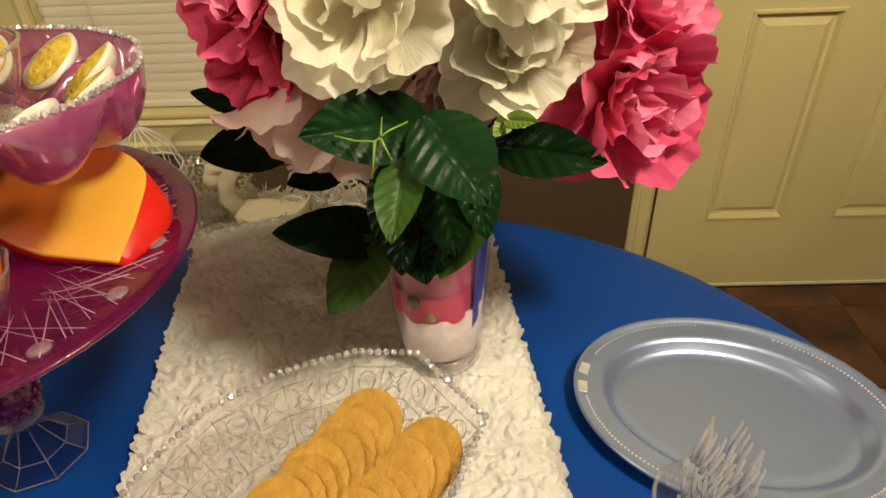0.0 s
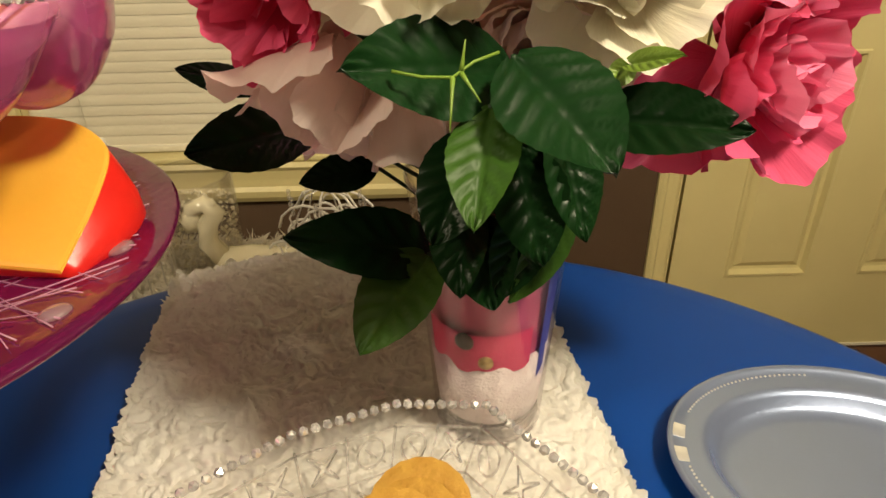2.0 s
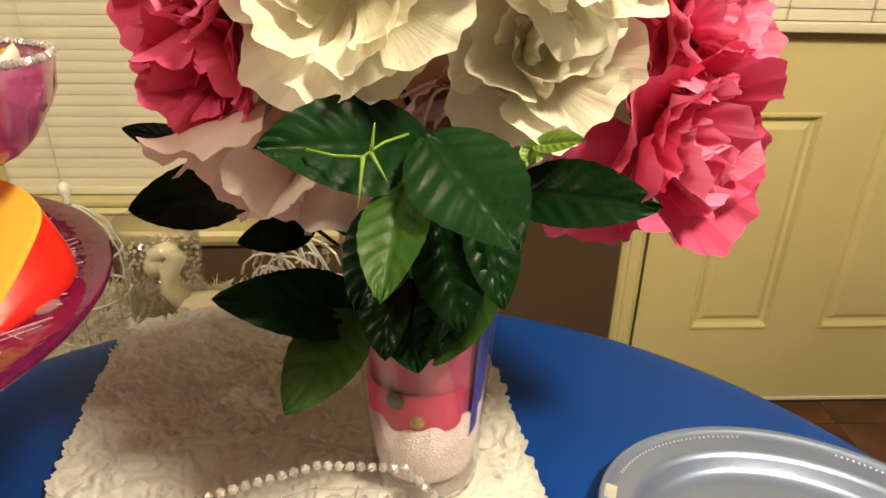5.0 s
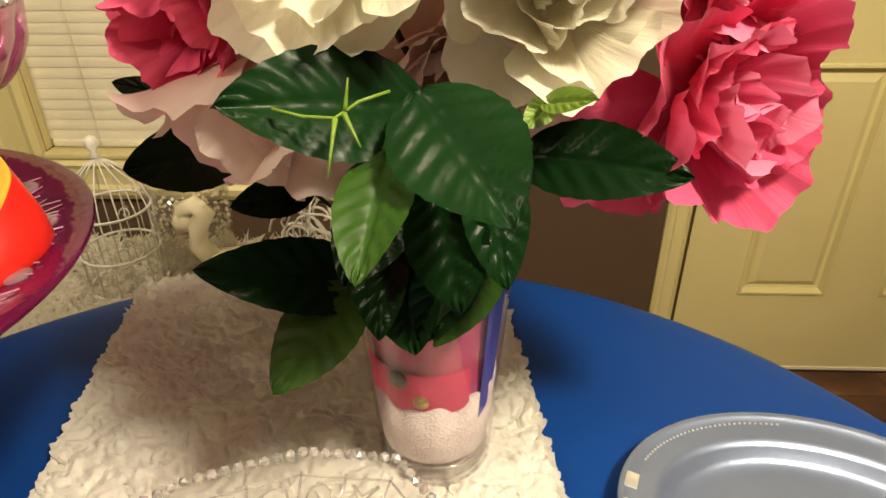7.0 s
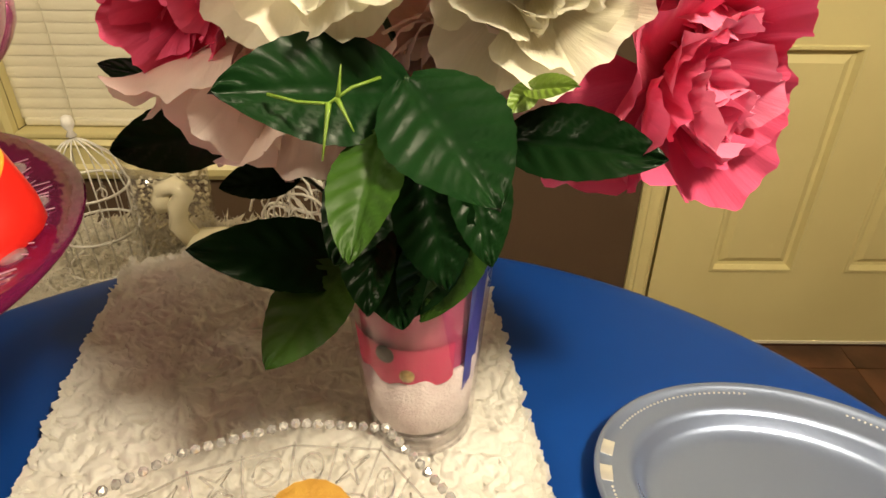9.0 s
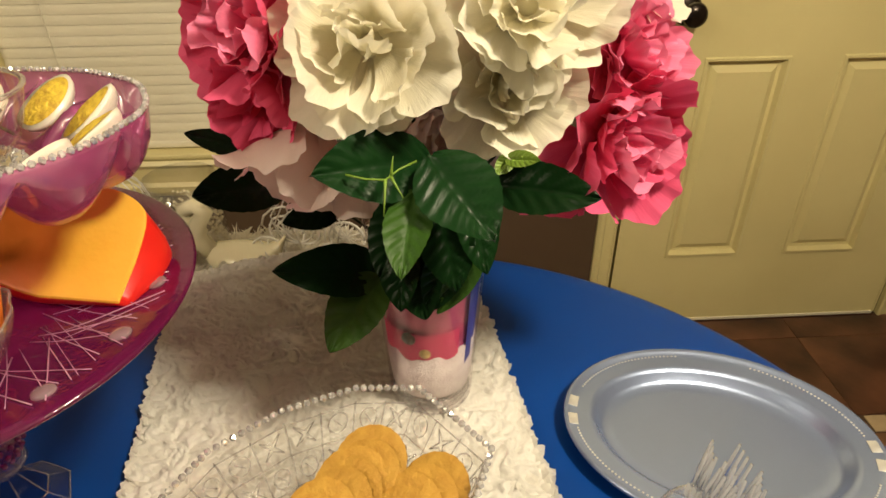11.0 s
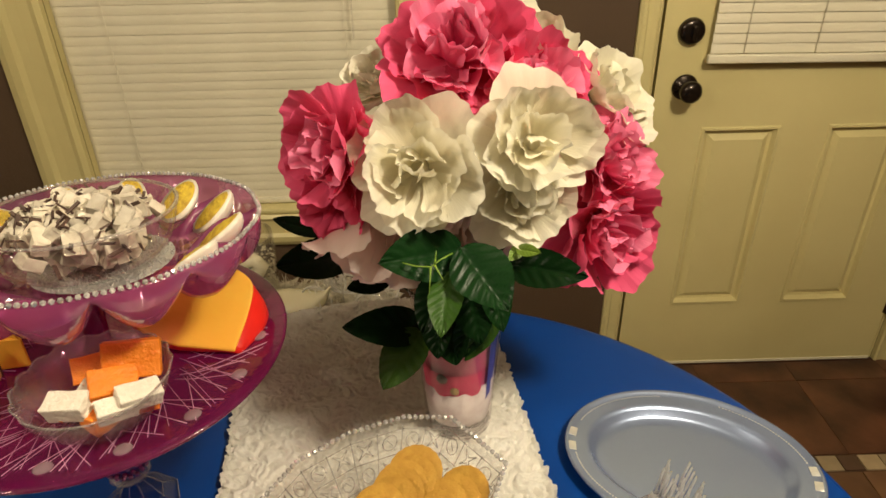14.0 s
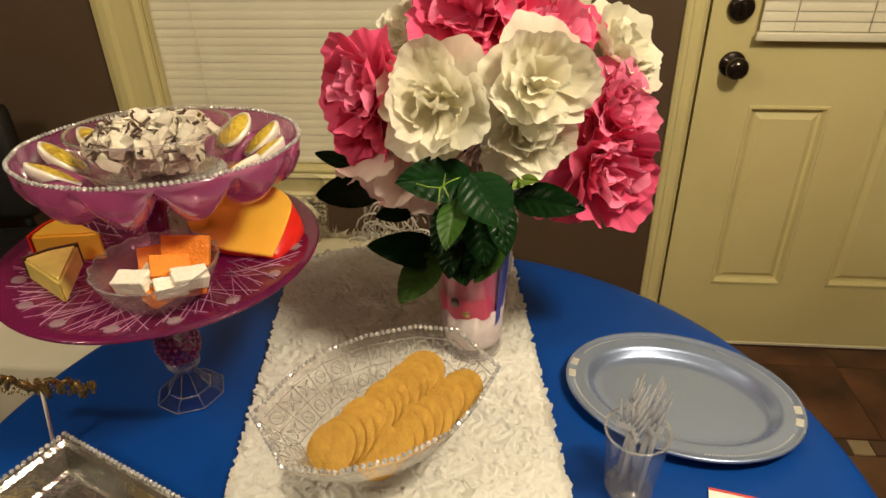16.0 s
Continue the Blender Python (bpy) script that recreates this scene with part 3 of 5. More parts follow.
def runner():
    t = thing("table_runner", pose(0, 0, 0), "white ruffled rosette table runner across the blue cover", "table runner")
    nu, nv = 190, 640
    rs = np.random.RandomState(3)
    rows_v = np.arange(-0.46, 1.30, 0.053)
    cent = np.array([(u + rs.uniform(-0.009, 0.009), v + rs.uniform(-0.009, 0.009)) for k, v in enumerate(rows_v) for u in np.arange(-0.25 + (k % 2) * 0.031, 0.26, 0.062)])
    hand = np.where(rs.rand(len(cent)) < 0.5, -1.0, 1.0)
    arms = rs.randint(5, 9, len(cent))
    phase = rs.uniform(0, 6.28, len(cent))
    uu, vv = np.meshgrid(np.linspace(-RUN_HALF, RUN_HALF, nu + 1), np.linspace(-0.42, 0.92, nv + 1))
    wob = 0.006 * np.sin(uu * 90 + 3 * np.sin(vv * 70)) + 0.004 * np.sin(vv * 150 + 2 * np.sin(uu * 110))
    best = np.full(uu.shape, 9.0)
    height = np.zeros(uu.shape)
    for (cu, cv), hd, n, ph in zip(cent, hand, arms, phase):
        du, dv = uu - cu + wob, vv - cv + wob[::-1, ::-1]
        r = np.hypot(du, dv)
        m = r < np.minimum(best, 0.06)
        a = np.arctan2(dv, du)
        turn = n * a + hd * r * 230 + ph
        ridge = np.abs(np.sin(turn * 0.5)) ** 0.7 * 0.0066 + np.abs(np.sin(turn * 1.1 + 40 * r)) * 0.0032 + 0.0045 * np.exp(-(r / 0.012) ** 2)
        height[m] = ridge[m]
        best[m] = r[m]
    height += 0.0012 * np.sin(uu * 400 + 5 * np.sin(vv * 230)) * np.sin(vv * 370)
    verts = []
    for j in range(nv + 1):
        for i in range(nu + 1):
            p, nrm = runner_point(float(uu[j, i]), float(vv[j, i]))
            verts.append(p + nrm * (float(height[j, i]) - 0.002))
    w = nu + 1
    faces = [(j * w + i, j * w + i + 1, (j + 1) * w + i + 1, (j + 1) * w + i) for j in range(nv) for i in range(nu)]
    me = bpy.data.meshes.new("gathered_cloth")
    me.from_pydata(verts, [], faces)
    me.materials.append(M_RUNBASE)
    me.polygons.foreach_set("use_smooth", [True] * len(me.polygons))
    ob = new("gathered_cloth", me)
    ob.parent = t
    ob["label"] = "white gathered chiffon in swirling rosettes"
    rnd = random.Random(7)
    verts, faces = [], []

    def flake(c, nrm, out, size, lift, wide, tip):
        side = nrm.cross(out).normalized()
        base = len(verts)
        nu, nv = 2, 3
        curl = rnd.uniform(0.4, 1.1)
        for j in range(nv + 1):
            v = j / nv
            w = wide * size * (0.45 + 0.75 * math.sin(math.pi * (0.12 + 0.72 * v)) * (1 - 0.25 * v))
            for i in range(nu + 1):
                u = i / nu * 2 - 1
                h = lift * size * (v ** 1.1) * (1.0 - 0.35 * curl * v * v) + 0.12 * size * v * u * u + rnd.uniform(-0.03, 0.03) * size * v
                p = c + out * (size * v * tip) + side * (u * w * 0.5) + nrm * (h + 0.0022)
                verts.append(tuple(p))
        for j in range(nv):
            for i in range(nu):
                a = base + j * (nu + 1) + i
                faces.append((a, a + 1, a + nu + 2, a + nu + 1))

    step = 0.062
    row = 0
    v = -0.40
    while v < 1.19:
        off = (row % 2) * step / 2
        u = -RUN_HALF + 0.012 + off
        while u < RUN_HALF - 0.004:
            cu, cv = u + rnd.uniform(-0.008, 0.008), v + rnd.uniform(-0.008, 0.008)
            spin = rnd.uniform(0, 6.28)
            hand = rnd.choice((-1, 1))
            for ring, (rad, count) in enumerate(((0.004, 3), (0.014, 5), (0.024, 8), (0.031, 9))):
                for k in range(count):
                    a = spin + k * math.tau / count + ring * 0.4 + rnd.uniform(-0.15, 0.15)
                    pu, pv = cu + rad * math.cos(a), cv + rad * math.sin(a)
                    if abs(pu) > RUN_HALF - 0.002:
                        continue
                    c, nrm = runner_point(pu, pv)
                    c2, _ = runner_point(pu + 0.01 * math.cos(a + hand * 1.15), pv + 0.01 * math.sin(a + hand * 1.15))
                    out = (c2 - c).normalized()
                    flake(c, nrm, out, rnd.uniform(0.009, 0.015), rnd.uniform(0.14, 0.34), rnd.uniform(1.1, 1.7), rnd.uniform(0.7, 0.95))
            u += step
        v += step * 0.86
        row += 1
    for k in range(520):
        for side in (-1, 1):
            v = -0.40 + 1.30 * k / 520
            c, nrm = runner_point(side * (RUN_HALF - rnd.uniform(0.0, 0.006)), v)
            out = (RUN_SIDE * side + RUN_DIR * rnd.uniform(-1, 1)).normalized()
            flake(c, nrm, out, rnd.uniform(0.008, 0.014), rnd.uniform(0.2, 0.7), rnd.uniform(1.0, 1.6), rnd.uniform(0.4, 0.8))
    me = bpy.data.meshes.new("ruffle")
    me.from_pydata(verts, [], faces)
    me.materials.append(M_FLEECE)
    ob = new("ruffle", me)
    ob.parent = t
    tagged(ob, "white chiffon petals in swirling rosettes", kind="stuff")


runner()
RZ = TZ + 0.008

# ---- vase ----
VASE = Vector((0.053, 0.659, RZ))


def vase_r(z):
    return 0.0445 + 0.017 * (z / 0.23) ** 1.15


def vase():
    t = thing("glass_vase", pose(*VASE), "tall clear glass vase with white sand and pink paper", "vase")
    H = 0.225
    prof = [(0, 0.0), (0.042, 0.0), (0.0445, 0.003)] + [(vase_r(z), z) for z in (0.02, 0.05, 0.08, 0.12, 0.16, 0.20, H)]
    prof += [(vase_r(H) - 0.002, H + 0.0015)] + [(vase_r(z) - 0.004, z) for z in (H - 0.004, 0.16, 0.10, 0.05, 0.024)] + [(0.036, 0.018), (0, 0.017)]
    part("glass", lathe(bmesh.new(), prof, 64), M_VASE, t)
    part("base_ring", lathe(bmesh.new(), [(0.030, 0.004), (0.041, 0.005), (0.0425, 0.009), (0.041, 0.0155), (0.030, 0.016), (0.030, 0.004)], 48), M_CUTRIB, t, "thick clear glass base")
    for r, z, w in ((0.0428, 0.0022, 0.0013), (0.0405, 0.0175, 0.0012), (0.0615, 0.2255, 0.0014)):
        part("glass_edge", tube(bmesh.new(), [(r * math.cos(k * math.tau / 48), r * math.sin(k * math.tau / 48), z) for k in range(49)], w, 6), M_CUTRIB, t)
    part("sand", lathe(bmesh.new(), [(0, 0.019), (0.037, 0.019), (0.0418, 0.024), (0.0436, 0.040), (0.0474, 0.0880), (0.040, 0.0885), (0, 0.085)], 96,
                       lambda r, z, a: (r, z + (0.006 * math.sin(a + 0.3) + 0.0032 * math.sin(7 * a) + 0.0022 * math.sin(13 * a + 1) if z > 0.06 else 0))), M_SANDW, t, "white sand filling")
    part("pink_paper", lathe(bmesh.new(), [(0.0452, 0.084), (0.0456, 0.095), (0.0460, 0.108), (0.0468, 0.13), (0.049, 0.17), (0.052, 0.20)], 48,
                             lambda r, z, a: (r - 0.001 + 0.0006 * math.sin(9 * a), z + (0.006 * math.sin(a + 0.3) + 0.0022 * math.sin(5 * a) if z < 0.09 else 0))), M_ROSE, t, "rose pink paper lining")
    bm = bmesh.new()
    grid(bm, lambda u, v: ((vase_r(0.085 + 0.038 * v) - 0.0032) * math.cos(radians(200 + 105 * u)), (vase_r(0.085 + 0.038 * v) - 0.0032) * math.sin(radians(200 + 105 * u)),
                           0.085 + 0.038 * v + 0.006 * math.sin(radians(200 + 105 * u) + 0.3)), 18, 3)
    part("pink_band", bm, M_SANDP, t, "hot pink paper band")
    bm = bmesh.new()
    grid(bm, lambda u, v: ((vase_r(0.07 + 0.14 * v) - 0.0030) * math.cos(radians(318 + 26 * u)), (vase_r(0.07 + 0.14 * v) - 0.0030) * math.sin(radians(318 + 26 * u)),
                           0.062 + 0.145 * v + 0.012 * u * (1 - v)), 6, 8)
    part("ribbon", bm, M_RIBBON, t, "purple blue ribbon strip")
    for a, z, r, m, name in ((243, 0.110, 0.0075, M_CHOC, "dark_disc"), (262, 0.092, 0.0058, M_GOLD, "gold_disc")):
        rr = vase_r(z) - 0.0026
        o = part(name, lathe(bmesh.new(), [(0, 0), (r, 0), (r, 0.001), (0, 0.0012)], 16), m, t)
        o.matrix_basis = Matrix.Translation((rr * math.cos(radians(a)), rr * math.sin(radians(a)), z)) @ Vector((math.cos(radians(a)), math.sin(radians(a)), 0)).to_track_quat("Z", "Y").to_matrix().to_4x4()


vase()

# ---- bouquet ----


def petal_mesh(name, length, spread, a0, a1, hollow, ruffle, curl, seed, material, nu=30, nv=13):
    """A fan-shaped petal from the origin: it leaves at a0 degrees from the flower's axis, bends to a1,
    is hollowed across to the radius given, and has a lobed, softly ruffled edge that may curl back."""
    rnd = random.Random(seed)
    ph = [rnd.uniform(0, 6.28) for _ in range(10)]
    lobes = rnd.choice((4.5, 5.5, 6.5))
    steps = 30

    def angle(q):
        return radians(a0 + (a1 - a0) * q + curl * max(0.0, (q - 0.66) / 0.34) ** 2)
    path = [(0.0, 0.0)]
    for k in range(steps + 8):
        a = angle((k + 0.5) / steps)
        path.append((path[-1][0] + math.sin(a) * length / steps, path[-1][1] + math.cos(a) * length / steps))
    verts, uvs = [], []
    for j in range(nv + 1):
        v = j / nv
        for i in range(nu + 1):
            u = i / nu * 2 - 1
            th = u * radians(spread)
            edge = 1 - 0.06 * u * u - 0.20 * u ** 6 + 0.05 * math.sin(lobes * u + ph[0]) + 0.028 * math.sin(11 * u + ph[1]) + 0.014 * math.sin(23 * u + ph[2])
            rho = length * v * (1 + (edge - 1) * v)
            x, y = rho * math.cos(th), rho * math.sin(th)
            e = hollow * (1 - math.cos(y / hollow))
            y = hollow * math.sin(y / hollow)
            e += ruffle * v ** 2.5 * (math.sin(4.2 * u + ph[3]) + 0.55 * math.sin(8 * u + ph[4]) + 0.22 * math.sin(15 * u + ph[5]))
            e += 0.0013 * v ** 6 * (math.sin(19 * u + ph[8]) + 0.7 * math.sin(31 * u + ph[9]))
            e += ruffle * 0.5 * v * math.sin(4 * v + ph[6]) * math.sin(2.3 * u + ph[7]) - 0.0012 * v * math.exp(-(u * 6) ** 2)
            k = min(x / length * steps, len(path) - 1.001)
            a, b, f = path[int(k)], path[int(k) + 1], k - int(k)
            ang = angle(x / length)
            verts.append((a[0] + (b[0] - a[0]) * f - e * math.cos(ang), y, a[1] + (b[1] - a[1]) * f + e * math.sin(ang)))
            uvs.append((i / nu + seed * 0.37, v))
    w = nu + 1
    faces = [(j * w + i, j * w + i + 1, (j + 1) * w + i + 1, (j + 1) * w + i) for j in range(nv) for i in range(nu)]
    me = bpy.data.meshes.new(name)
    me.from_pydata(verts, [], faces)
    layer = me.uv_layers.new(name="petal")
    for loop in me.loops:
        layer.data[loop.index].uv = uvs[loop.vertex_index]
    me.materials.append(material)
    me.polygons.foreach_set("use_smooth", [True] * len(me.polygons))
    return me


PETALS = {}


def petals(kind, material):
    """Six shapes for each ring of petals of one colour."""
    if (kind, material.name) not in PETALS:
        L, spread, a0, a1, hollow, ruf, curl = {
            "outer": (0.088, 38, 98, 58, 0.085, 0.0065, 30), "middle": (0.081, 36, 84, 30, 0.070, 0.0075, 35),
            "inner": (0.068, 34, 62, 6, 0.055, 0.0080, 30), "heart": (0.055, 32, 36, -4, 0.040, 0.0085, 35)}[kind]
        if material in (M_WHITE, M_BLUSH):
            spread, hollow, ruf, curl = spread * 1.32, hollow * 0.8, ruf * 0.58, curl * 0.8
        else:
            spread, hollow, ruf = spread * 1.14, hollow * 0.9, ruf * 0.88
        PETALS[kind, material.name] = [petal_mesh("petal", L * (0.92 + 0.05 * (i % 4)), spread * (0.9 + 0.1 * (i % 3)), a0 + 5 * (i % 2), a1 + 12 * (i % 3 - 1), hollow * (0.8 + 0.25 * (i % 3)), ruf * (0.7 + 0.3 * (i % 3)),
                                                  curl * (0.2 + 0.5 * (i % 3)), 31 * i + len(kind), material) for i in range(6)]
    return PETALS[kind, material.name]


def peony(parent, place, facing, size, material, inner, seed, rings=(7, 7, 6, 6), close=0.0, label=""):
    rnd = random.Random(seed)
    core = blob(bmesh.new(), (0, 0, 0.004), (0.011, 0.011, 0.010), 10, 6)
    ob = part("peony", core, inner, parent, label)
    turn = Vector(facing).to_track_quat("Z", "Y").to_matrix().to_4x4()
    ob.matrix_basis = parent.matrix_basis.inverted() @ (Matrix.Translation(place) @ turn @ Matrix.Scale(size, 4))
    for kind, count, m in zip(("outer", "middle", "inner", "heart"), rings, (material, material, inner, inner)):
        shapes = petals(kind, m)
        spin = rnd.uniform(0, 360)
        for k in range(count):
            tilt = rnd.uniform(-16, 16) - close
            share("petal", shapes[rnd.randrange(6)], ob, pose(0, 0, rnd.uniform(-0.003, 0.003), 0, 0, spin + k * 360 / count + rnd.uniform(-12, 12)) @ pose(0, 0, 0, rnd.uniform(-9, 9), tilt, rnd.uniform(-8, 8)) @ Matrix.Scale(rnd.uniform(0.82, 1.08), 4))
    return ob


def leaf_mesh(name, length, width, droop, fold, material, seed, veins=7):
    rnd = random.Random(seed)
    bm = bmesh.new()
    nu, nv = 16, 26

    def at(i, j):
        u, v = i * 2 - 1, j
        w = width * 0.5 * (math.sin(math.pi * min(1, 0.04 + 0.96 * v ** 0.85)) ** 0.75) * (1 + 0.02 * math.sin(60 * v))
        if v > 0.97:
            w *= max(0.0, (1 - v) / 0.03)
        quilt = math.cos(veins * math.tau * (v - 0.22 * abs(u)) )
        z = fold * w * abs(u) + 0.0019 * min(1, width / 0.045) * quilt * min(1, abs(u) * 3) * (1 - abs(u) ** 4) - 0.0018 * math.exp(-(u * 9) ** 2) - droop * length * v * v + 0.05 * width * u * u * math.sin(5 * v + seed)
        return (u * w, length * v, z)
    grid(bm, at, nu, nv)
    return mesh_of(bm, name, material)


def leaf(parent, base, tip, width, up, material, seed, droop=0.08, fold=0.18):
    base, tip, up = Vector(base), Vector(tip), Vector(up)
    d = tip - base
    L = d.length
    y = d.normalized()
    x = y.cross(up).normalized()
    z = x.cross(y)
    m = Matrix((x, y, z)).transposed().to_4x4()
    tilt = Matrix.Rotation(math.atan(droop), 4, "X")
    ob = new("leaf", leaf_mesh("leaf", L, width, droop, fold, material, seed))
    ob.parent = parent
    ob.matrix_basis = parent.matrix_basis.inverted() @ Matrix.Translation(base) @ m @ tilt
    return ob


def bouquet():
    t = thing("flower_bouquet", pose(VASE.x, VASE.y, VASE.z + 0.02), "artificial pink and ivory peony bouquet with dark leaves, in vase", "flowers")
    P, P2, W, B = M_PINK, M_PINK2, M_WHITE, M_BLUSH
    # place, facing, size, outer colour, inner colour, rings, close
    heads = [
        ((0.013, 0.614, 1.167), (-0.16, -0.93, 0.32), 1.0, W, W, (6, 5, 3, 3), 0, "open ivory peony"),
        ((0.127, 0.615, 1.190), (0.20, -0.90, 0.35), 0.88, W, W, (6, 4, 3, 2), 6, "ivory peony"),
        ((0.116, 0.622, 1.130), (0.12, -0.85, 0.30), 0.82, W, W, (6, 4, 3, 2), 8, "ivory peony, drooping"),
        ((0.056, 0.706, 1.252), (-0.05, -0.68, 0.73), 1.17, P, P2, (8, 7, 6, 6), 0, "large hot pink peony"),
        ((-0.075, 0.665, 1.172), (-0.60, -0.75, 0.25), 0.98, P, P2, (7, 6, 4, 3), 4, "hot pink peony"),
        ((-0.072, 0.662, 1.120), (-0.45, -0.85, -0.15), 0.84, P, P, (6, 4, 2, 0), 10, "hot pink peony"),
        ((0.212, 0.660, 1.066), (0.50, -0.80, -0.05), 1.02, P, P2, (7, 6, 4, 3), 4, "hot pink peony, hanging low"),
        ((0.222, 0.672, 1.138), (0.60, -0.72, 0.30), 0.76, P2, P2, (8, 7, 6, 5), 4, "light pink peony"),
        ((0.136, 0.690, 1.222), (0.35, -0.65, 0.65), 0.86, P, P2, (8, 7, 6, 5), 4, "hot pink peony"),
        ((0.226, 0.738, 1.192), (0.60, -0.40, 0.65), 0.82, W, W, (8, 7, 6, 4), 6, "ivory peony"),
        ((0.140, 0.755, 1.232), (0.35, -0.30, 0.85), 0.92, W, W, (8, 7, 6, 4), 6, "ivory peony"),
        ((-0.030, 0.750, 1.215), (-0.45, -0.45, 0.75), 0.66, W, W, (7, 7, 5, 4), 8, "ivory peony"),
        ((-0.046, 0.668, 1.090), (-0.22, -0.42, -0.88), 1.12, B, B, (6, 4, 0, 0), 47, "blush peony, hanging low"),
        ((-0.004, 0.662, 1.072), (-0.10, -0.40, -0.90), 0.95, B, B, (5, 3, 0, 0), 44, "blush peony, hanging low"),
        ((0.070, 0.670, 1.085), (0.05, -0.90, -0.20), 0.95, B, B, (7, 6, 5, 4), 4, "blush peony deep in the bunch"),
        ((0.06, 0.79, 1.14), (0.0, 0.95, 0.25), 1.0, P, P, (7, 6, 4, 3), 4, "hot pink peony at the back"),
        ((-0.03, 0.77, 1.10), (-0.6, 0.75, 0.1), 0.9, W, W, (7, 6, 4, 3), 4, "ivory peony at the back"),
        ((0.16, 0.77, 1.11), (0.7, 0.7, 0.0), 0.9, B, B, (7, 6, 4, 3), 4, "blush peony at the back"),
    ]
    for i, (place, facing, size, a, b, rings, close, label) in enumerate(heads):
        peony(t, place, facing, size, a, b, 100 + i, rings, close, label)
        st = bmesh.new()
        p = Vector(place) - Vector(facing).normalized() * 0.006
        q = Vector((VASE.x + 0.03 * math.cos(i * 2.4), VASE.y + 0.03 * math.sin(i * 2.4), VASE.z + 0.21))
        low = Vector((VASE.x + 0.022 * math.cos(i * 2.4 + 2), VASE.y + 0.022 * math.sin(i * 2.4 + 2), VASE.z + 0.068))
        mid = (p + q) / 2 - Vector(facing).normalized() * 0.03
        o = part("stem", tube(st, [low, q, mid, p], 0.0022, 6), M_STEM, t)
        o.matrix_basis = t.matrix_basis.inverted()
    D, L = M_LEAF, M_LEAF_L
    leaves = [
        ((0.054, 0.588, 1.082), (-0.030, 0.532, 1.100), 0.058, (-0.05, -0.80, 0.58), D, 0.10),
        ((0.054, 0.567, 1.096), (0.098, 0.514, 1.052), 0.064, (0.25, -0.80, 0.5), D, 0.10),
        ((0.042, 0.556, 1.074), (0.030, 0.500, 1.032), 0.037, (-0.2, -0.8, 0.5), L, 0.10),
        ((0.105, 0.615, 1.045), (0.193, 0.580, 1.048), 0.046, (0.1, -0.75, 0.65), D, 0.06),
        ((0.010, 0.645, 0.938), (-0.080, 0.585, 0.985), 0.050, (-0.05, -0.75, 0.65), D, 0.10),
        ((0.006, 0.628, 0.945), (-0.038, 0.562, 0.912), 0.056, (-0.3, -0.7, 0.6), L, 0.14),
        ((0.035, 0.600, 0.990), (0.048, 0.574, 0.934), 0.046, (-0.1, -0.95, 0.2), D, 0.04),
        ((0.075, 0.595, 1.000), (0.050, 0.579, 0.940), 0.042, (0.3, -0.9, 0.2), D, 0.04),
        ((0.100, 0.605, 1.000), (0.058, 0.582, 0.934), 0.038, (0.5, -0.8, 0.2), L, 0.04),
        ((0.030, 0.610, 1.000), (0.026, 0.574, 0.944), 0.040, (-0.4, -0.9, 0.2), D, 0.04),
        ((0.060, 0.590, 1.040), (0.075, 0.559, 0.975), 0.046, (0.1, -0.95, 0.3), D, 0.05),
        ((0.085, 0.600, 1.050), (0.100, 0.564, 0.988), 0.040, (0.4, -0.9, 0.3), D, 0.05),
        ((0.040, 0.610, 1.040), (0.010, 0.569, 0.985), 0.050, (-0.3, -0.9, 0.3), D, 0.05),
        ((-0.068, 0.700, 1.018), (-0.182, 0.720, 0.988), 0.054, (0.0, -0.85, 0.5), D, 0.12),
        ((-0.110, 0.710, 1.040), (-0.180, 0.730, 1.052), 0.024, (0.0, -0.8, 0.6), D, 0.05),
        ((-0.030, 0.680, 0.990), (-0.085, 0.665, 0.985), 0.030, (0.0, -0.8, 0.6), D, 0.05),
        ((0.135, 0.640, 1.085), (0.165, 0.620, 1.110), 0.03, (0.2, -0.85, 0.4), L, 0.05),
        ((0.110, 0.760, 1.03), (0.200, 0.830, 1.00), 0.05, (0.3, 0.6, 0.7), D, 0.1),
        ((0.010, 0.760, 1.02), (-0.060, 0.840, 0.99), 0.05, (-0.3, 0.6, 0.7), D, 0.1),
    ]
    for i, (base, tip, width, up, m, droop) in enumerate(leaves):
        leaf(t, base, tip, width, up, m, 40 + i, droop)
        st = tube(bmesh.new(), [(VASE.x + 0.02 * math.cos(i), VASE.y + 0.02 * math.sin(i), VASE.z + 0.08), (VASE.x + 0.03 * math.cos(i), VASE.y - 0.03, VASE.z + 0.20), base], 0.0016, 5)
        part("stem", st, M_STEM, t).matrix_basis = t.matrix_basis.inverted()
    sp = bmesh.new()
    tube(sp, [(-0.002, 0.542, 1.088), (0.012, 0.538, 1.086), (0.026, 0.536, 1.086), (0.036, 0.540, 1.092), (0.048, 0.548, 1.094)], 0.0008, 6)
    for a, b in (((0.026, 0.536, 1.086), (0.024, 0.520, 1.066)), ((0.030, 0.538, 1.088), (0.032, 0.540, 1.102)), ((0.030, 0.536, 1.088), (0.038, 0.524, 1.078))):
        a, b = Vector(a), Vector(b)
        tube(sp, [a, a.lerp(b, 0.25), a.lerp(b, 0.6), b], 0.0014, 6, 0.25)
    part("sprig", sp, M_SPRIG, t, "yellow green budding sprig").matrix_basis = t.matrix_basis.inverted() @ Matrix.Translation((-0.004, -0.006, 0.010))
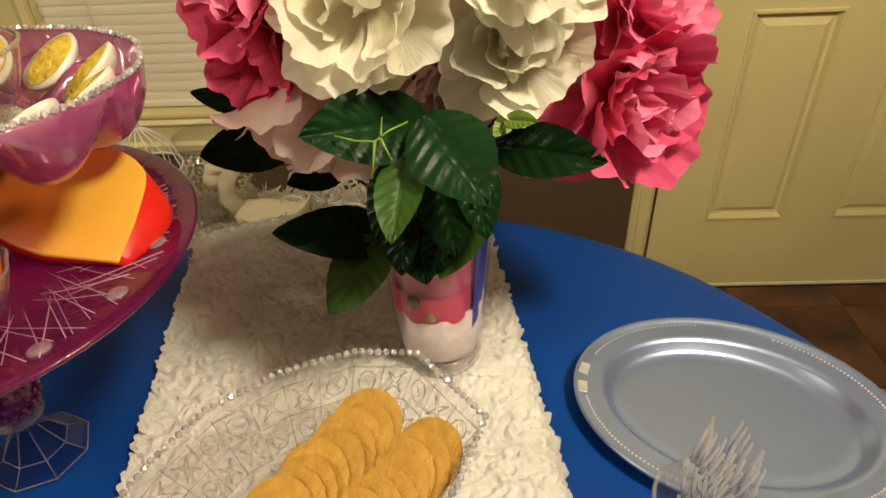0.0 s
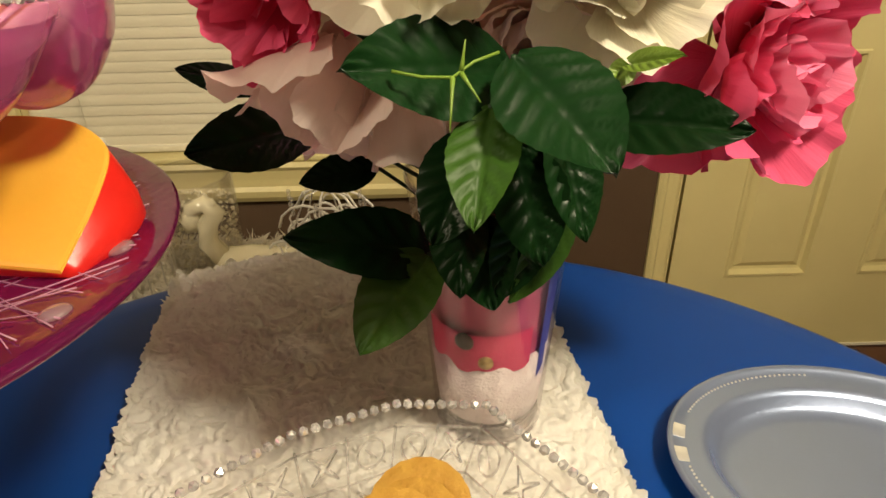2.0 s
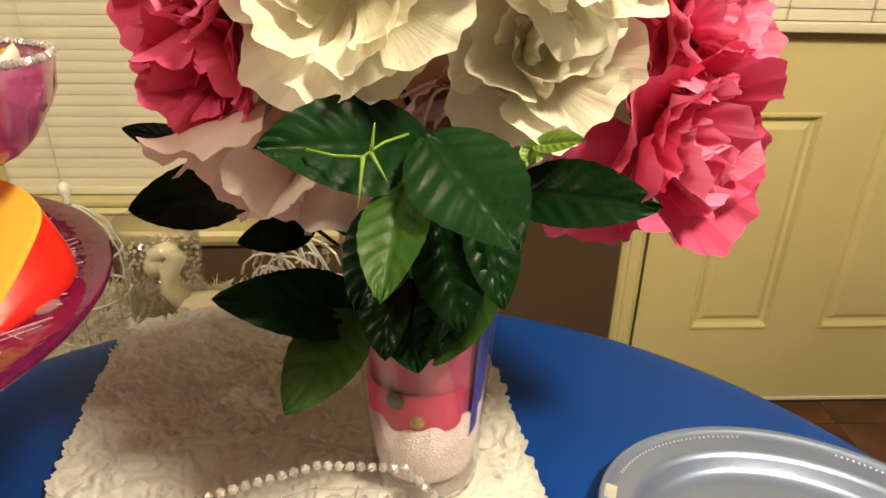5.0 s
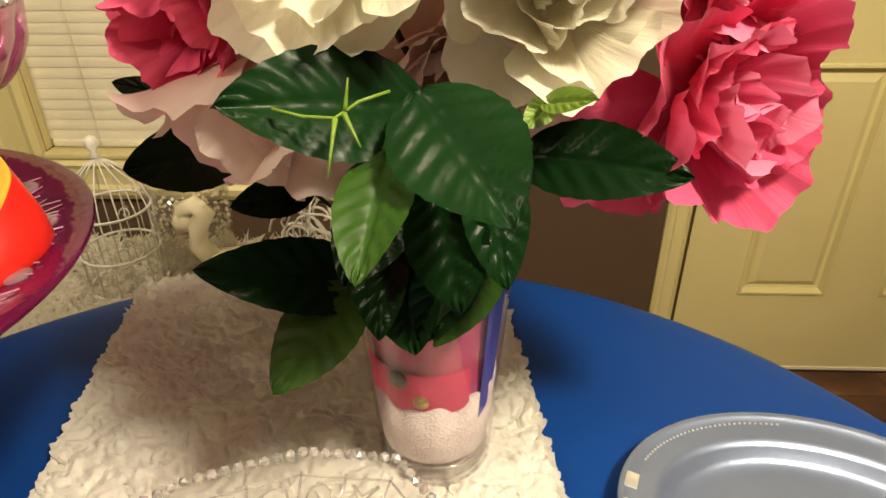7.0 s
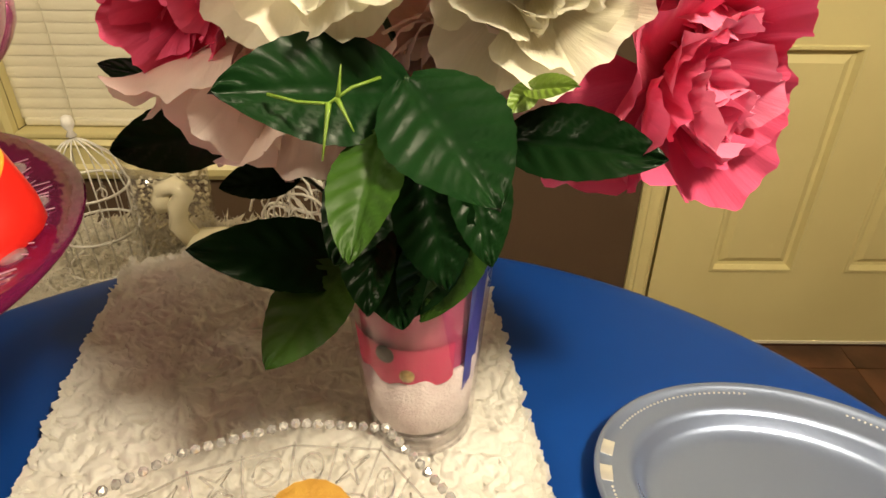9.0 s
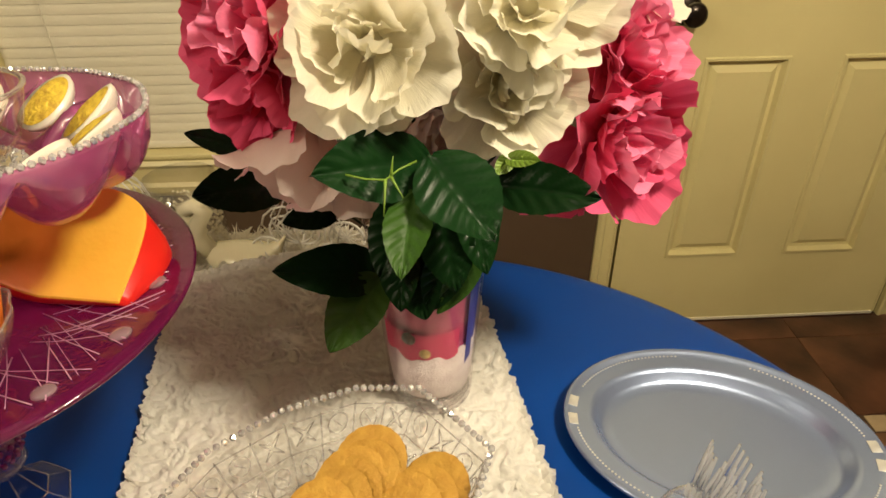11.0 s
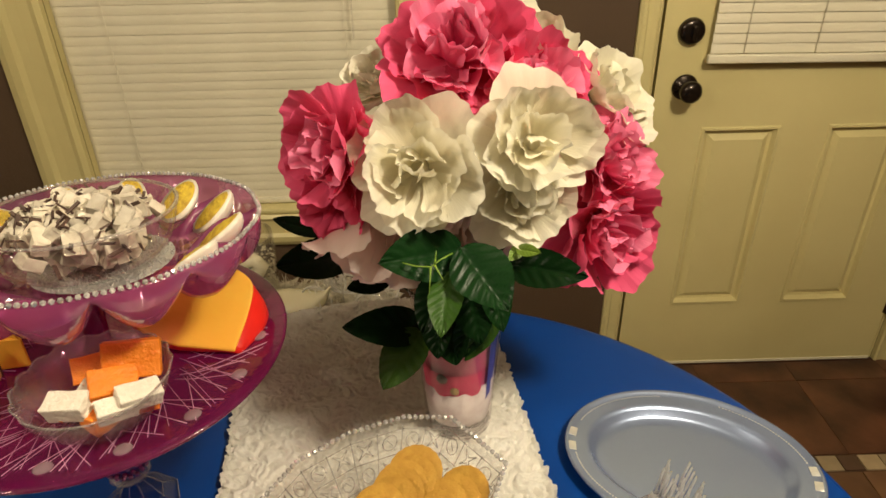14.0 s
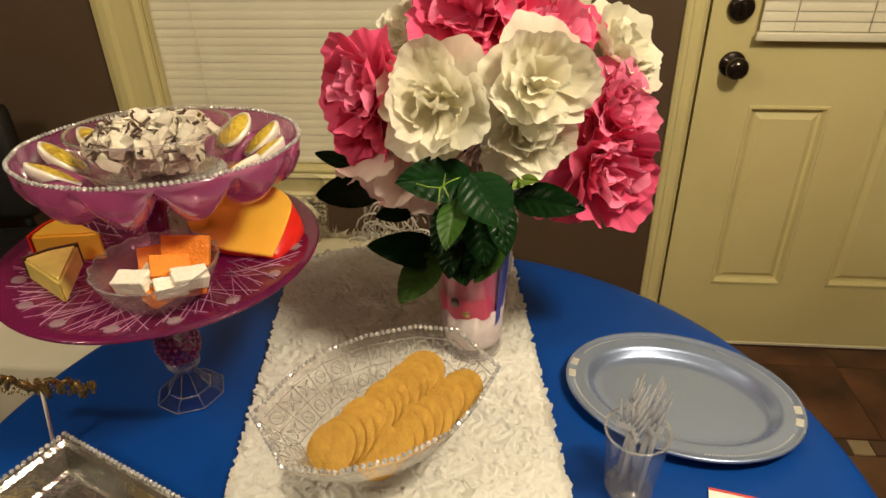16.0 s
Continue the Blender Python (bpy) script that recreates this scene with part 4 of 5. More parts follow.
    for base, tip in (((0.118, 0.580, 1.088), (0.104, 0.568, 1.078)), ((0.113, 0.575, 1.088), (0.133, 0.545, 1.100))):
        leaf(t, base, tip, 0.014, (0, -0.8, 0.6), M_SPRIG, 77)


bouquet()

# ---- two-tier serving stand ----
STAND = Vector((-0.345, 0.535, TZ + 0.001))
PLATE = Vector((-0.335, 0.547, 0.979))
DISH = Vector((-0.316, 0.570, 1.127))
PLATE_R, DISH_R = 0.195, 0.161
DISH_M = Matrix.Translation(DISH) @ Matrix.Rotation(radians(-4.6), 4, "X")      # the dish sits a little lower at the back


def stand():
    t = thing("tiered_serving_stand", pose(*STAND), "two-tier pink glass serving stand on a clear glass foot", "serving stand")
    inv = t.matrix_basis.inverted()

    def put(ob, at=None):
        ob.matrix_basis = inv @ Matrix.Translation(at) if at else Matrix.Identity(4)
        return ob
    # octagonal clear foot
    put(part("foot", lathe(bmesh.new(), [(0, 0), (0.046, 0), (0.0475, 0.003), (0.044, 0.007), (0.030, 0.014), (0.018, 0.026), (0.012, 0.040), (0.012, 0.050), (0, 0.050)], 8), M_FOOT, t, "clear octagonal glass foot", smooth=False))
    # Thin pale tubes added along the facets to draw the glass's edge highlights.
    ed = bmesh.new()
    for r, z in ((0.0475, 0.003), (0.030, 0.014)):
        tube(ed, [(r * math.cos(k * math.tau / 8), r * math.sin(k * math.tau / 8), z) for k in range(9)], 0.0009, 5)
    for k in range(8):
        c, q = math.cos(k * math.tau / 8), math.sin(k * math.tau / 8)
        tube(ed, [(0.0475 * c, 0.0475 * q, 0.003), (0.030 * c, 0.030 * q, 0.014), (0.012 * c, 0.012 * q, 0.042)], 0.0007, 5)
    put(part("foot_edge", ed, M_CUTRIB, t, "added tubes standing in for bright facet edges"))
    put(part("collar", lathe(bmesh.new(), [(0.010, 0.048), (0.021, 0.052), (0.0245, 0.058), (0.022, 0.064), (0.012, 0.066)], 28), M_CUTRIB, t, "clear beaded collar"))
    st = bmesh.new()
    lathe(st, [(0.012, 0.062), (0.024, 0.072), (0.0285, 0.088), (0.026, 0.110), (0.018, 0.135), (0.016, 0.216), (0, 0.216)], 28)
    put(part("stem", st, M_PINKGLASS, t, "magenta hobnail glass stem"))
    bead = gem_mesh("hobnail", 0.0032, M_PINKGLASS2)
    for j, (r, z) in enumerate(((0.0215, 0.069), (0.0265, 0.078), (0.0285, 0.088), (0.0280, 0.098), (0.0260, 0.108))):
        for k in range(18):
            a = (k + 0.5 * (j % 2)) * math.tau / 18
            share("hobnail", bead, t, pose(r * math.cos(a), r * math.sin(a), z))
    # lower plate with fine cuts
    R = PLATE_R
    pl = bmesh.new()
    top = [(0, 0), (0.04, 0.0), (0.08, 0.001), (0.12, 0.003), (0.15, 0.006), (0.178, 0.011), (R, 0.016), (R + 0.001, 0.0185), (R - 0.002, 0.020)]
    prof = [(r, z) for r, z in top] + [(0.178, 0.0155), (0.15, 0.0105), (0.12, 0.0075), (0.08, 0.0055), (0.04, 0.0045), (0, 0.0045)]
    lathe(pl, prof, 96)
    plate = put(part("plate", pl, M_PINKGLASS, t, "magenta pink glass plate with cut rays"), PLATE)
    # Real cuts, but coloured pale to show the light they catch.
    cuts = bmesh.new()
    rnd = random.Random(5)
    for k in range(160):
        if rnd.random() < 0.1:
            continue
        a0 = k * math.tau / 160 + rnd.uniform(-0.01, 0.01)
        a1 = a0 + rnd.uniform(0.12, 0.34) * (1 if k % 3 else -1)
        r0, r1 = rnd.uniform(0.160, 0.178), rnd.uniform(0.085, 0.125)
        p0, p1 = Vector((r0 * math.cos(a0), r0 * math.sin(a0), 0)), Vector((r1 * math.cos(a1), r1 * math.sin(a1), 0))
        pts = []
        for q in range(5):
            p = p0.lerp(p1, q / 4)
            pts.append((p.x, p.y, 0.0072 + max(0, p.length - 0.12) * 0.165))
        tube(cuts, pts, rnd.uniform(0.0003, 0.0006), 4)
    c = part("cut_ray", cuts, M_PINKRIB, plate, "cut lines radiating across the plate, paled as if catching light")
    c["kind"] = "stuff"
    sm = bmesh.new()
    lathe(sm, [(0, -0.0015), (0.0080, -0.0015), (0.0088, 0.0005), (0.0070, 0.0020), (0.004, 0.0028), (0, 0.0030)], 14)
    smesh = mesh_of(sm, "glass_gem", M_STUD)
    for k in range(16):
        a = radians(k * 22.5 + 6)
        share("glass_gem", smesh, plate, pose(0.165 * math.cos(a), 0.165 * math.sin(a), 0.0135, 0, -9, math.degrees(a)))
    # post between the tiers
    put(part("post", lathe(bmesh.new(), [(0, 0), (0.022, 0.0), (0.018, 0.012), (0.012, 0.03), (0.014, 0.06), (0.02, 0.085), (0.03, 0.095), (0, 0.096)], 20), M_PINKGLASS, t), PLATE + Vector((0, 0, 0.004)))
    # upper egg dish: cups bulge below, a gem chain lies on the rim
    R = DISH_R
    up = bmesh.new()
    nc, a0 = 12, radians(8)

    def bowl_z(r, a):
        lobe = abs(math.cos((a - a0) * nc / 2)) ** 0.55
        x = (r - 0.117) / 0.045
        cup = math.sqrt(max(0.0, 1 - x * x)) * lobe if abs(x) < 1 else 0.0
        floor_z = -0.037 if r < 0.07 else (-0.037 * max(0.0, 1 - (r - 0.07) / 0.055) - 0.008 * max(0.0, min(1, (R - r) / 0.01)))
        return min(floor_z, -0.056 * cup)
    rr = [0.0, 0.03, 0.06, 0.07] + [0.073 + 0.0045 * k for k in range(20)] + [R - 0.002, R, R - 0.001, R - 0.004]
    def sheet(u, v):
        k = int(round(v * (len(rr) - 1)))
        a = u * math.tau
        r = rr[k]
        z = 0.0 if k == len(rr) - 3 else (0.003 if k >= len(rr) - 2 else bowl_z(r, a))
        wave = 1 + (0.012 * abs(math.cos((a - a0) * nc / 2)) if r > 0.14 else 0)
        return (r * wave * math.cos(a), r * wave * math.sin(a), z)
    grid(up, sheet, 240, len(rr) - 1, True)
    bmesh.ops.remove_doubles(up, verts=up.verts, dist=1e-5)
    dish = put(part("egg_dish", up, M_PINKGLASS2, t, "pearly pink glass egg dish with scalloped cups"))
    dish.matrix_basis = inv @ DISH_M
    g = gem_mesh("rim_gem", 0.0028, M_GEM)
    for k in range(160):
        a = k * math.tau / 160
        w = (R - 0.001) * (1 + 0.012 * abs(math.cos((a - a0) * nc / 2)))
        share("rim_gem", g, dish, pose(w * math.cos(a), w * math.sin(a), 0.0045, 37 * k % 90, 53 * k % 90, 0))
    # glitter disc in the dish's middle
    gl = bmesh.new()
    for i in range(1000):
        r, a = 0.070 * math.sqrt(rnd.random()), rnd.uniform(0, 6.283)
        bmesh.ops.create_icosphere(gl, subdivisions=1, radius=0.0012, matrix=Matrix.Translation((r * math.cos(a), r * math.sin(a), -0.0355)))
    lathe(gl, [(0, -0.0366), (0.069, -0.0366), (0.070, -0.0360), (0, -0.0358)], 40)
    o = part("glitter", gl, M_GEM, dish, "silver glitter disc", smooth=False)
    o["kind"] = "stuff"
    return t


stand()


def egg_half():
    """Half an egg, cut face up, long axis x."""
    bm = bmesh.new()
    L, Wd = 0.029, 0.0195

    def at(u, v):
        a, b = u * math.tau, v * math.pi / 2
        x, y = L * math.cos(a) * math.sin(b), Wd * (1 - 0.12 * math.cos(a)) * math.sin(a) * math.sin(b)
        return (x, y, -0.017 * math.cos(b))
    grid(bm, at, 24, 6, True)
    ring = [v for v in bm.verts if abs(v.co.z) < 1e-6]
    ring.sort(key=lambda v: math.atan2(v.co.y / Wd, v.co.x / L))
    face = bm.faces.new(ring)
    bmesh.ops.remove_doubles(bm, verts=bm.verts, dist=1e-6)
    return mesh_of(bm, "egg_white", M_EGG)


def yolk():
    bm = bmesh.new()
    L, Wd = 0.0255, 0.0155
    noise_h = lambda x, y: 0.0016 * noise.noise(Vector((x * 260, y * 260, 0.3)))

    def at(u, v):
        a = u * math.tau
        r = v
        x, y = L * r * math.cos(a), Wd * r * math.sin(a)
        return (x, y, 0.0005 + (0.0035 * (1 - r * r) + noise_h(x, y) * (1 - r) if r < 1 else 0))
    grid(bm, at, 24, 7, True)
    bmesh.ops.remove_doubles(bm, verts=bm.verts, dist=1e-6)
    return mesh_of(bm, "yolk", M_YOLK)


def eggs():
    white, yel = egg_half(), yolk()
    rnd = random.Random(3)
    for k in range(12):
        a = radians(k * 30 + 8)
        if k in (8, 9, 10):
            continue
        r = 0.119
        lean = rnd.uniform(34, 44)
        m = DISH_M @ pose(r * math.cos(a), r * math.sin(a), -0.012, 0, 0, math.degrees(a)) @ pose(0, 0, 0, rnd.uniform(-8, 8), -lean, rnd.uniform(-12, 12)) @ Matrix.Scale(1.06, 4)
        t = new("deviled_egg", white)
        t.matrix_basis = m
        tagged(t, "halved deviled egg with seasoned yellow yolk, in the pink dish", "egg", "deviled eggs")
        share("yolk", yel, t, Matrix.Identity(4))["label"] = "paprika-dusted yellow yolk filling"


eggs()


def dessert_bowl():
    c = DISH_M @ Matrix.Translation((-0.006, -0.010, -0.0355))
    b = thing("glass_bowl", c, "small round clear glass bowl of salad on the pink dish", "bowl")
    H, R = 0.060, 0.092
    part("glass", lathe(bmesh.new(), [(0, 0), (0.04, 0), (0.062, 0.006), (0.079, 0.020), (0.086, 0.036), (R, H), (R - 0.001, H + 0.0015), (R - 0.003, H)], 56), M_CLEAR, b)
    part("rim_band", lathe(bmesh.new(), [(R - 0.0025, H - 0.0012), (R + 0.001, H - 0.001), (R + 0.0014, H + 0.001), (R - 0.0006, H + 0.0022), (R - 0.0028, H + 0.001), (R - 0.0025, H - 0.0012)], 64), M_CUTRIB, b, "bright glass rim")
    rnd = random.Random(11)
    chunk = []
    for i in range(4):
        bm = bmesh.new()
        s = 0.0105
        box(bm, -s, -s * 0.8, -s * 0.6, s, s * 0.8, s * 0.6, bevel=0.0018)
        for v in bm.verts:
            v.co += Vector((rnd.uniform(-1, 1), rnd.uniform(-1, 1), rnd.uniform(-1, 1))) * 0.0016
        chunk.append(mesh_of(bm, "chunk", M_MALLOW, False))
    salad = thing("marshmallow_salad", c @ Matrix.Translation((0, 0, 0.004)), "white chopped salad with dark chocolate flecks in a glass bowl", "salad")
    for i in range(170):
        a, q = rnd.uniform(0, 6.283), math.sqrt(rnd.random())
        z = rnd.uniform(0.006, 0.060)
        rmax = 0.036 + 0.042 * min(1, z / 0.035) if z < 0.045 else 0.074
        top = 0.043 + 0.020 * (1 - q * q)
        z = z if i < 70 else top + rnd.uniform(-0.006, 0.006)
        r = q * (rmax - 0.006)
        share("chunk", chunk[i % 4], salad, pose(r * math.cos(a), r * math.sin(a), min(z, top), rnd.uniform(0, 180), rnd.uniform(0, 180), rnd.uniform(0, 180)) @ Matrix.Scale(rnd.uniform(0.6, 1.15), 4))
    fl = bmesh.new()
    box(fl, -0.008, -0.0016, -0.0008, 0.008, 0.0016, 0.0008)
    fm = mesh_of(fl, "fleck", M_CHOC, False)
    for i in range(85):
        a, q = rnd.uniform(0, 6.283), math.sqrt(rnd.random())
        top = 0.049 + 0.020 * (1 - q * q)
        z = top if i < 60 else rnd.uniform(0.02, 0.05)
        r = q * 0.068 if i < 60 else 0.072
        share("chocolate_fleck", fm, salad, pose(r * math.cos(a), r * math.sin(a), z, rnd.uniform(-60, 60), rnd.uniform(-60, 60), rnd.uniform(0, 180)) @ Matrix.Scale(rnd.uniform(0.6, 1.3), 4))


dessert_bowl()
PZ = PLATE.z + 0.0062      # the lower plate's upper face


def cheese_bowl():
    c = Vector((-0.292, 0.452, PZ + 0.001))
    b = thing("crystal_bowl", pose(*c), "small cut crystal bowl of cheese cubes on the pink plate", "bowl")
    flute = lambda r, z, a: (r * (1 + 0.018 * math.cos(18 * a) * min(1, z / 0.02)), z + (0.0025 * abs(math.cos(9 * a)) if z > 0.042 else 0))
    part("crystal", lathe(bmesh.new(), [(0, 0), (0.028, 0), (0.042, 0.005), (0.056, 0.020), (0.064, 0.036), (0.069, 0.048), (0.0665, 0.048), (0.061, 0.036), (0.053, 0.022), (0.040, 0.009), (0, 0.005)], 108, flute), M_CUT, b)
    rim = bmesh.new()
    tube(rim, [((0.068 * (1 + 0.018 * math.cos(18 * a))) * math.cos(a), (0.068 * (1 + 0.018 * math.cos(18 * a))) * math.sin(a), 0.0485 + 0.0025 * abs(math.cos(9 * a))) for a in (k * math.tau / 108 for k in range(109))], 0.0011, 5)
    part("rim", rim, M_CUTRIB, b)
    rnd = random.Random(8)

    def cube(s, m):
        bm = bmesh.new()
        box(bm, -s[0], -s[1], -s[2], s[0], s[1], s[2], bevel=0.0016)
        bmesh.ops.subdivide_edges(bm, edges=[e for e in bm.edges if e.calc_length() > 0.01], cuts=3, use_grid_fill=True)
        for v in bm.verts:
            v.co += v.co.normalized() * 0.0011 * noise.noise(v.co * 300)
        return mesh_of(bm, "cheese_cube", m, False)
    orange, white = cube((0.022, 0.015, 0.011), M_CHEDDAR), cube((0.022, 0.012, 0.011), M_FETA)
    for me, x, y, z, rx, ry, rz, s, lab in (
            (white, -0.030, -0.034, 0.047, 14, -6, -6, 1.0, "white crumbly cheese block"), (white, 0.034, -0.020, 0.047, 20, 10, 38, 0.95, "white crumbly cheese block"),
            (white, 0.016, -0.034, 0.043, 18, 6, 34, 0.85, "white crumbly cheese block"),
            (orange, 0.004, -0.008, 0.050, 28, 12, 30, 1.05, "orange cheese cube"), (orange, 0.012, 0.026, 0.056, 60, 8, 18, 1.3, "orange cheese cube"),
            (orange, -0.030, 0.026, 0.046, 50, -8, 10, 0.95, "orange cheese cube"), (orange, -0.042, -0.022, 0.036, 10, 30, 80, 0.8, "orange cheese cube"),
            (orange, 0.000, -0.030, 0.034, 5, 0, 60, 0.9, "orange cheese cube"), (white, -0.022, 0.000, 0.046, 40, 20, 100, 0.7, "white crumbly cheese block"),
            (orange, 0.02, 0.0, 0.026, 0, 0, 20, 0.9, "orange cheese cube"), (orange, -0.02, 0.0, 0.026, 0, 0, 70, 0.9, "orange cheese cube")):
        o = new("cheese_cube", me)
        o.matrix_basis = Matrix.Translation(c) @ pose(x * 0.9 + 0.016, y * 0.9, z - 0.006, rx, ry, rz) @ Matrix.Scale(s * 0.9, 4)
        tagged(o, lab + " in the crystal bowl", "cheese", "cheese cubes")


cheese_bowl()


def cheese_slab():
    """A piece cut from a wheel, leaning: its cut face rises towards the back, the rest is waxed and rounded."""
    t = thing("cheese_slab", pose(-0.190, 0.536, PZ + 0.0005, 0, 0, 0), "golden cheese piece with a red waxed side on the pink plate", "cheese")
    slope = lambda y: 0.0085 + 0.75 * y
    top = [(0.0, 0.0), (-0.062, 0.006), (-0.110, 0.024), (-0.124, 0.050), (-0.112, 0.070), (-0.088, 0.079), (-0.058, 0.081), (-0.032, 0.080), (-0.010, 0.076), (0.008, 0.066), (0.014, 0.054), (0.009, 0.026)]
    low = [(0.006, 0.006), (-0.060, 0.012), (-0.106, 0.030), (-0.120, 0.054), (-0.112, 0.076), (-0.088, 0.088), (-0.058, 0.092), (-0.030, 0.090), (-0.004, 0.084), (0.018, 0.072), (0.026, 0.055), (0.021, 0.028)]

    def fine(pts):
        out = []
        n = len(pts)
        for k in range(n):
            p0, p1, p2, p3 = (Vector((*pts[(k + d) % n], 0)) for d in (-1, 0, 1, 2))
            for q in range(5):
                f = q / 5
                out.append(0.5 * ((2 * p1) + (p2 - p0) * f + (2 * p0 - 5 * p1 + 4 * p2 - p3) * f * f + (3 * p1 - p0 - 3 * p2 + p3) * f ** 3) if k not in (0, 11) else p1.lerp(p2, f))
        return out
    a, b = fine(top), fine(low)
    bm = bmesh.new()
    rings = []
    for f, bulge in ((0.0, 0.90), (0.25, 1.03), (0.5, 1.05), (0.75, 1.03), (1.0, 1.0)):
        ring = []
        for p, q in zip(a, b):
            w = q.lerp(p, f)
            ring.append(bm.verts.new((-0.055 + (w.x + 0.055) * bulge, 0.045 + (w.y - 0.045) * bulge, f * (slope(p.y) - 0.0006))))
        rings.append(ring)
    for r0, r1 in zip(rings, rings[1:]):
        for k in range(len(r0)):
            bm.faces.new((r0[k], r0[(k + 1) % len(r0)], r1[(k + 1) % len(r0)], r1[k]))
    bm.faces.new(rings[0])
    part("wax", bm, M_WAX, t, "glossy red wax coat")
    bm = bmesh.new()
    mid = sum(a, Vector()) / len(a)
    rings = []
    for k, lift in ((1.0, -0.001), (0.993, 0.0008), (0.96, 0.0012)):
        plan = [(mid.x + (p.x - mid.x) * k, mid.y + (p.y - mid.y) * k) for p in a]
        rings.append([bm.verts.new((x, y, slope(y) + lift)) for x, y in plan])
    for r0, r1 in zip(rings, rings[1:]):
        for k in range(len(r0)):
            bm.faces.new((r0[k], r0[(k + 1) % len(r0)], r1[(k + 1) % len(r0)], r1[k]))
    bm.faces.new(rings[-1])
    part("cut_face", bm, M_GOUDA, t, "smooth golden yellow cut face", smooth=False)


cheese_slab()


def wedge(name, m, label, rind, paste, L=0.075, W=0.05, H=0.035):
    t = thing(name, m, label, "cheese")
    bm = bmesh.new()
    pts = [(0, 0), (L, -W / 2), (L * 1.06, 0), (L, W / 2)]
    lo, hi = [bm.verts.new((x, y, 0)) for x, y in pts], [bm.verts.new((x, y, H)) for x, y in pts]
    for k in range(4):
        bm.faces.new((lo[k], lo[(k + 1) % 4], hi[(k + 1) % 4], hi[k]))
    bm.faces.new(lo)
    bm.faces.new(hi)
    bmesh.ops.bevel(bm, geom=list(bm.edges), offset=0.003, segments=2, affect="EDGES")
    part("paste", bm, paste, t, smooth=False)
    bm = bmesh.new()
    pts = [(L * 0.99, -W / 2 - 0.001), (L * 1.05, 0), (L * 0.99, W / 2 + 0.001), (L * 1.03, W / 2 + 0.001), (L * 1.09, 0), (L * 1.03, -W / 2 - 0.001)]
    lo, hi = [bm.verts.new((x, y, 0)) for x, y in pts], [bm.verts.new((x, y, H + 0.001)) for x, y in pts]
    for k in range(6):
        bm.faces.new((lo[k], lo[(k + 1) % 6], hi[(k + 1) % 6], hi[k]))
    bm.faces.new(lo)
    bm.faces.new(hi)
    part("rind", bm, rind, t, "dark brown rind", smooth=False)


wedge("cheese_wedge", pose(PLATE.x - 0.062, PLATE.y - 0.118, PZ + 0.002, 0, 0, 128), "pale yellow cheese wedge with dark rind on the pink plate", M_RIND, M_PALE, 0.085, 0.06, 0.03)
wedge("cheese_wedge", pose(PLATE.x - 0.065, PLATE.y - 0.02, PZ + 0.002, 0, 0, 170), "golden cheese wedge on the pink plate", M_WAX, M_GOUDA, 0.08, 0.06, 0.04)

# ---- cracker dish ----
CD = Vector((-0.039, 0.409, RZ))
CD_TURN = 0.0


def dish_outline(k):
    """The long boat-like outline of the dish with cut-off ends, k: 1 at the rim, less lower down."""
    half = [(0.134, 0.048), (0.079, 0.117), (0.025, 0.120), (-0.035, 0.097), (-0.086, 0.058), (-0.112, 0.012)]
    return [(x * k, y * k) for x, y in half + [(-x, -y) for x, y in half]]


def cracker_dish():
    t = thing("cracker_dish", pose(CD.x, CD.y, CD.z, 0, 0, CD_TURN), "long cut-crystal glass dish with a beaded rim, holding crackers", "serving dish")
    H = 0.130
    lv = [(0.40, 0.0), (0.40, 0.006), (0.33, 0.016), (0.32, 0.040), (0.46, 0.055), (0.62, 0.064), (0.80, 0.088), (0.92, 0.111), (0.992, H - 0.002), (1.0, H), (0.985, H)]
    bm = bmesh.new()
    rings = [[bm.verts.new((x, y, z)) for x, y in dish_outline(k)] for k, z in lv]
    n = len(rings[0])
    for a, b in zip(rings, rings[1:]):
        for k in range(n):
            bm.faces.new((a[k], a[(k + 1) % n], b[(k + 1) % n], b[k]))
    bm.faces.new(rings[0])
    bm.faces.new(rings[4])
    part("glass", bm, M_CUT, t, "pressed clear glass body", smooth=False)
    # pressed tiles on the walls: frames and small motifs

    def wall(k, s, f):
        """Point on the inner wall: side k, s along it, f up it."""
        lo, hi = dish_outline(0.68), dish_outline(0.96)
        a = Vector((*lo[k], 0.074)).lerp(Vector((*lo[(k + 1) % n], 0.074)), s)
        b = Vector((*hi[k], 0.121)).lerp(Vector((*hi[(k + 1) % n], 0.121)), s)
        return a.lerp(b, f)
    for k in range(n):
        length = (Vector(dish_outline(0.85)[k]) - Vector(dish_outline(0.85)[(k + 1) % n])).length
        cols = max(1, round(length / 0.023))
        rib = bmesh.new()
        for c in range(cols + 1):
            tube(rib, [wall(k, c / cols, 0.0), wall(k, c / cols, 1.0)], 0.0008, 4)
        for f in (0.02, 0.5, 0.96):
            tube(rib, [wall(k, 0, f), wall(k, 1, f)], 0.0008, 4)
        part("tile_frame", rib, M_CUTRIB, t)
        for c in range(cols):
            for row in range(2):
                s0, f0 = (c + 0.5) / cols, 0.25 + 0.5 * row
                ds, df = 0.30 / cols, 0.15
                mo = bmesh.new()
                if (c + row + k) % 2:
                    ring = [wall(k, s0 + ds * math.cos(a), f0 + df * math.sin(a)) for a in (q * math.tau / 10 for q in range(11))]
                    tube(mo, ring, 0.0009, 4)
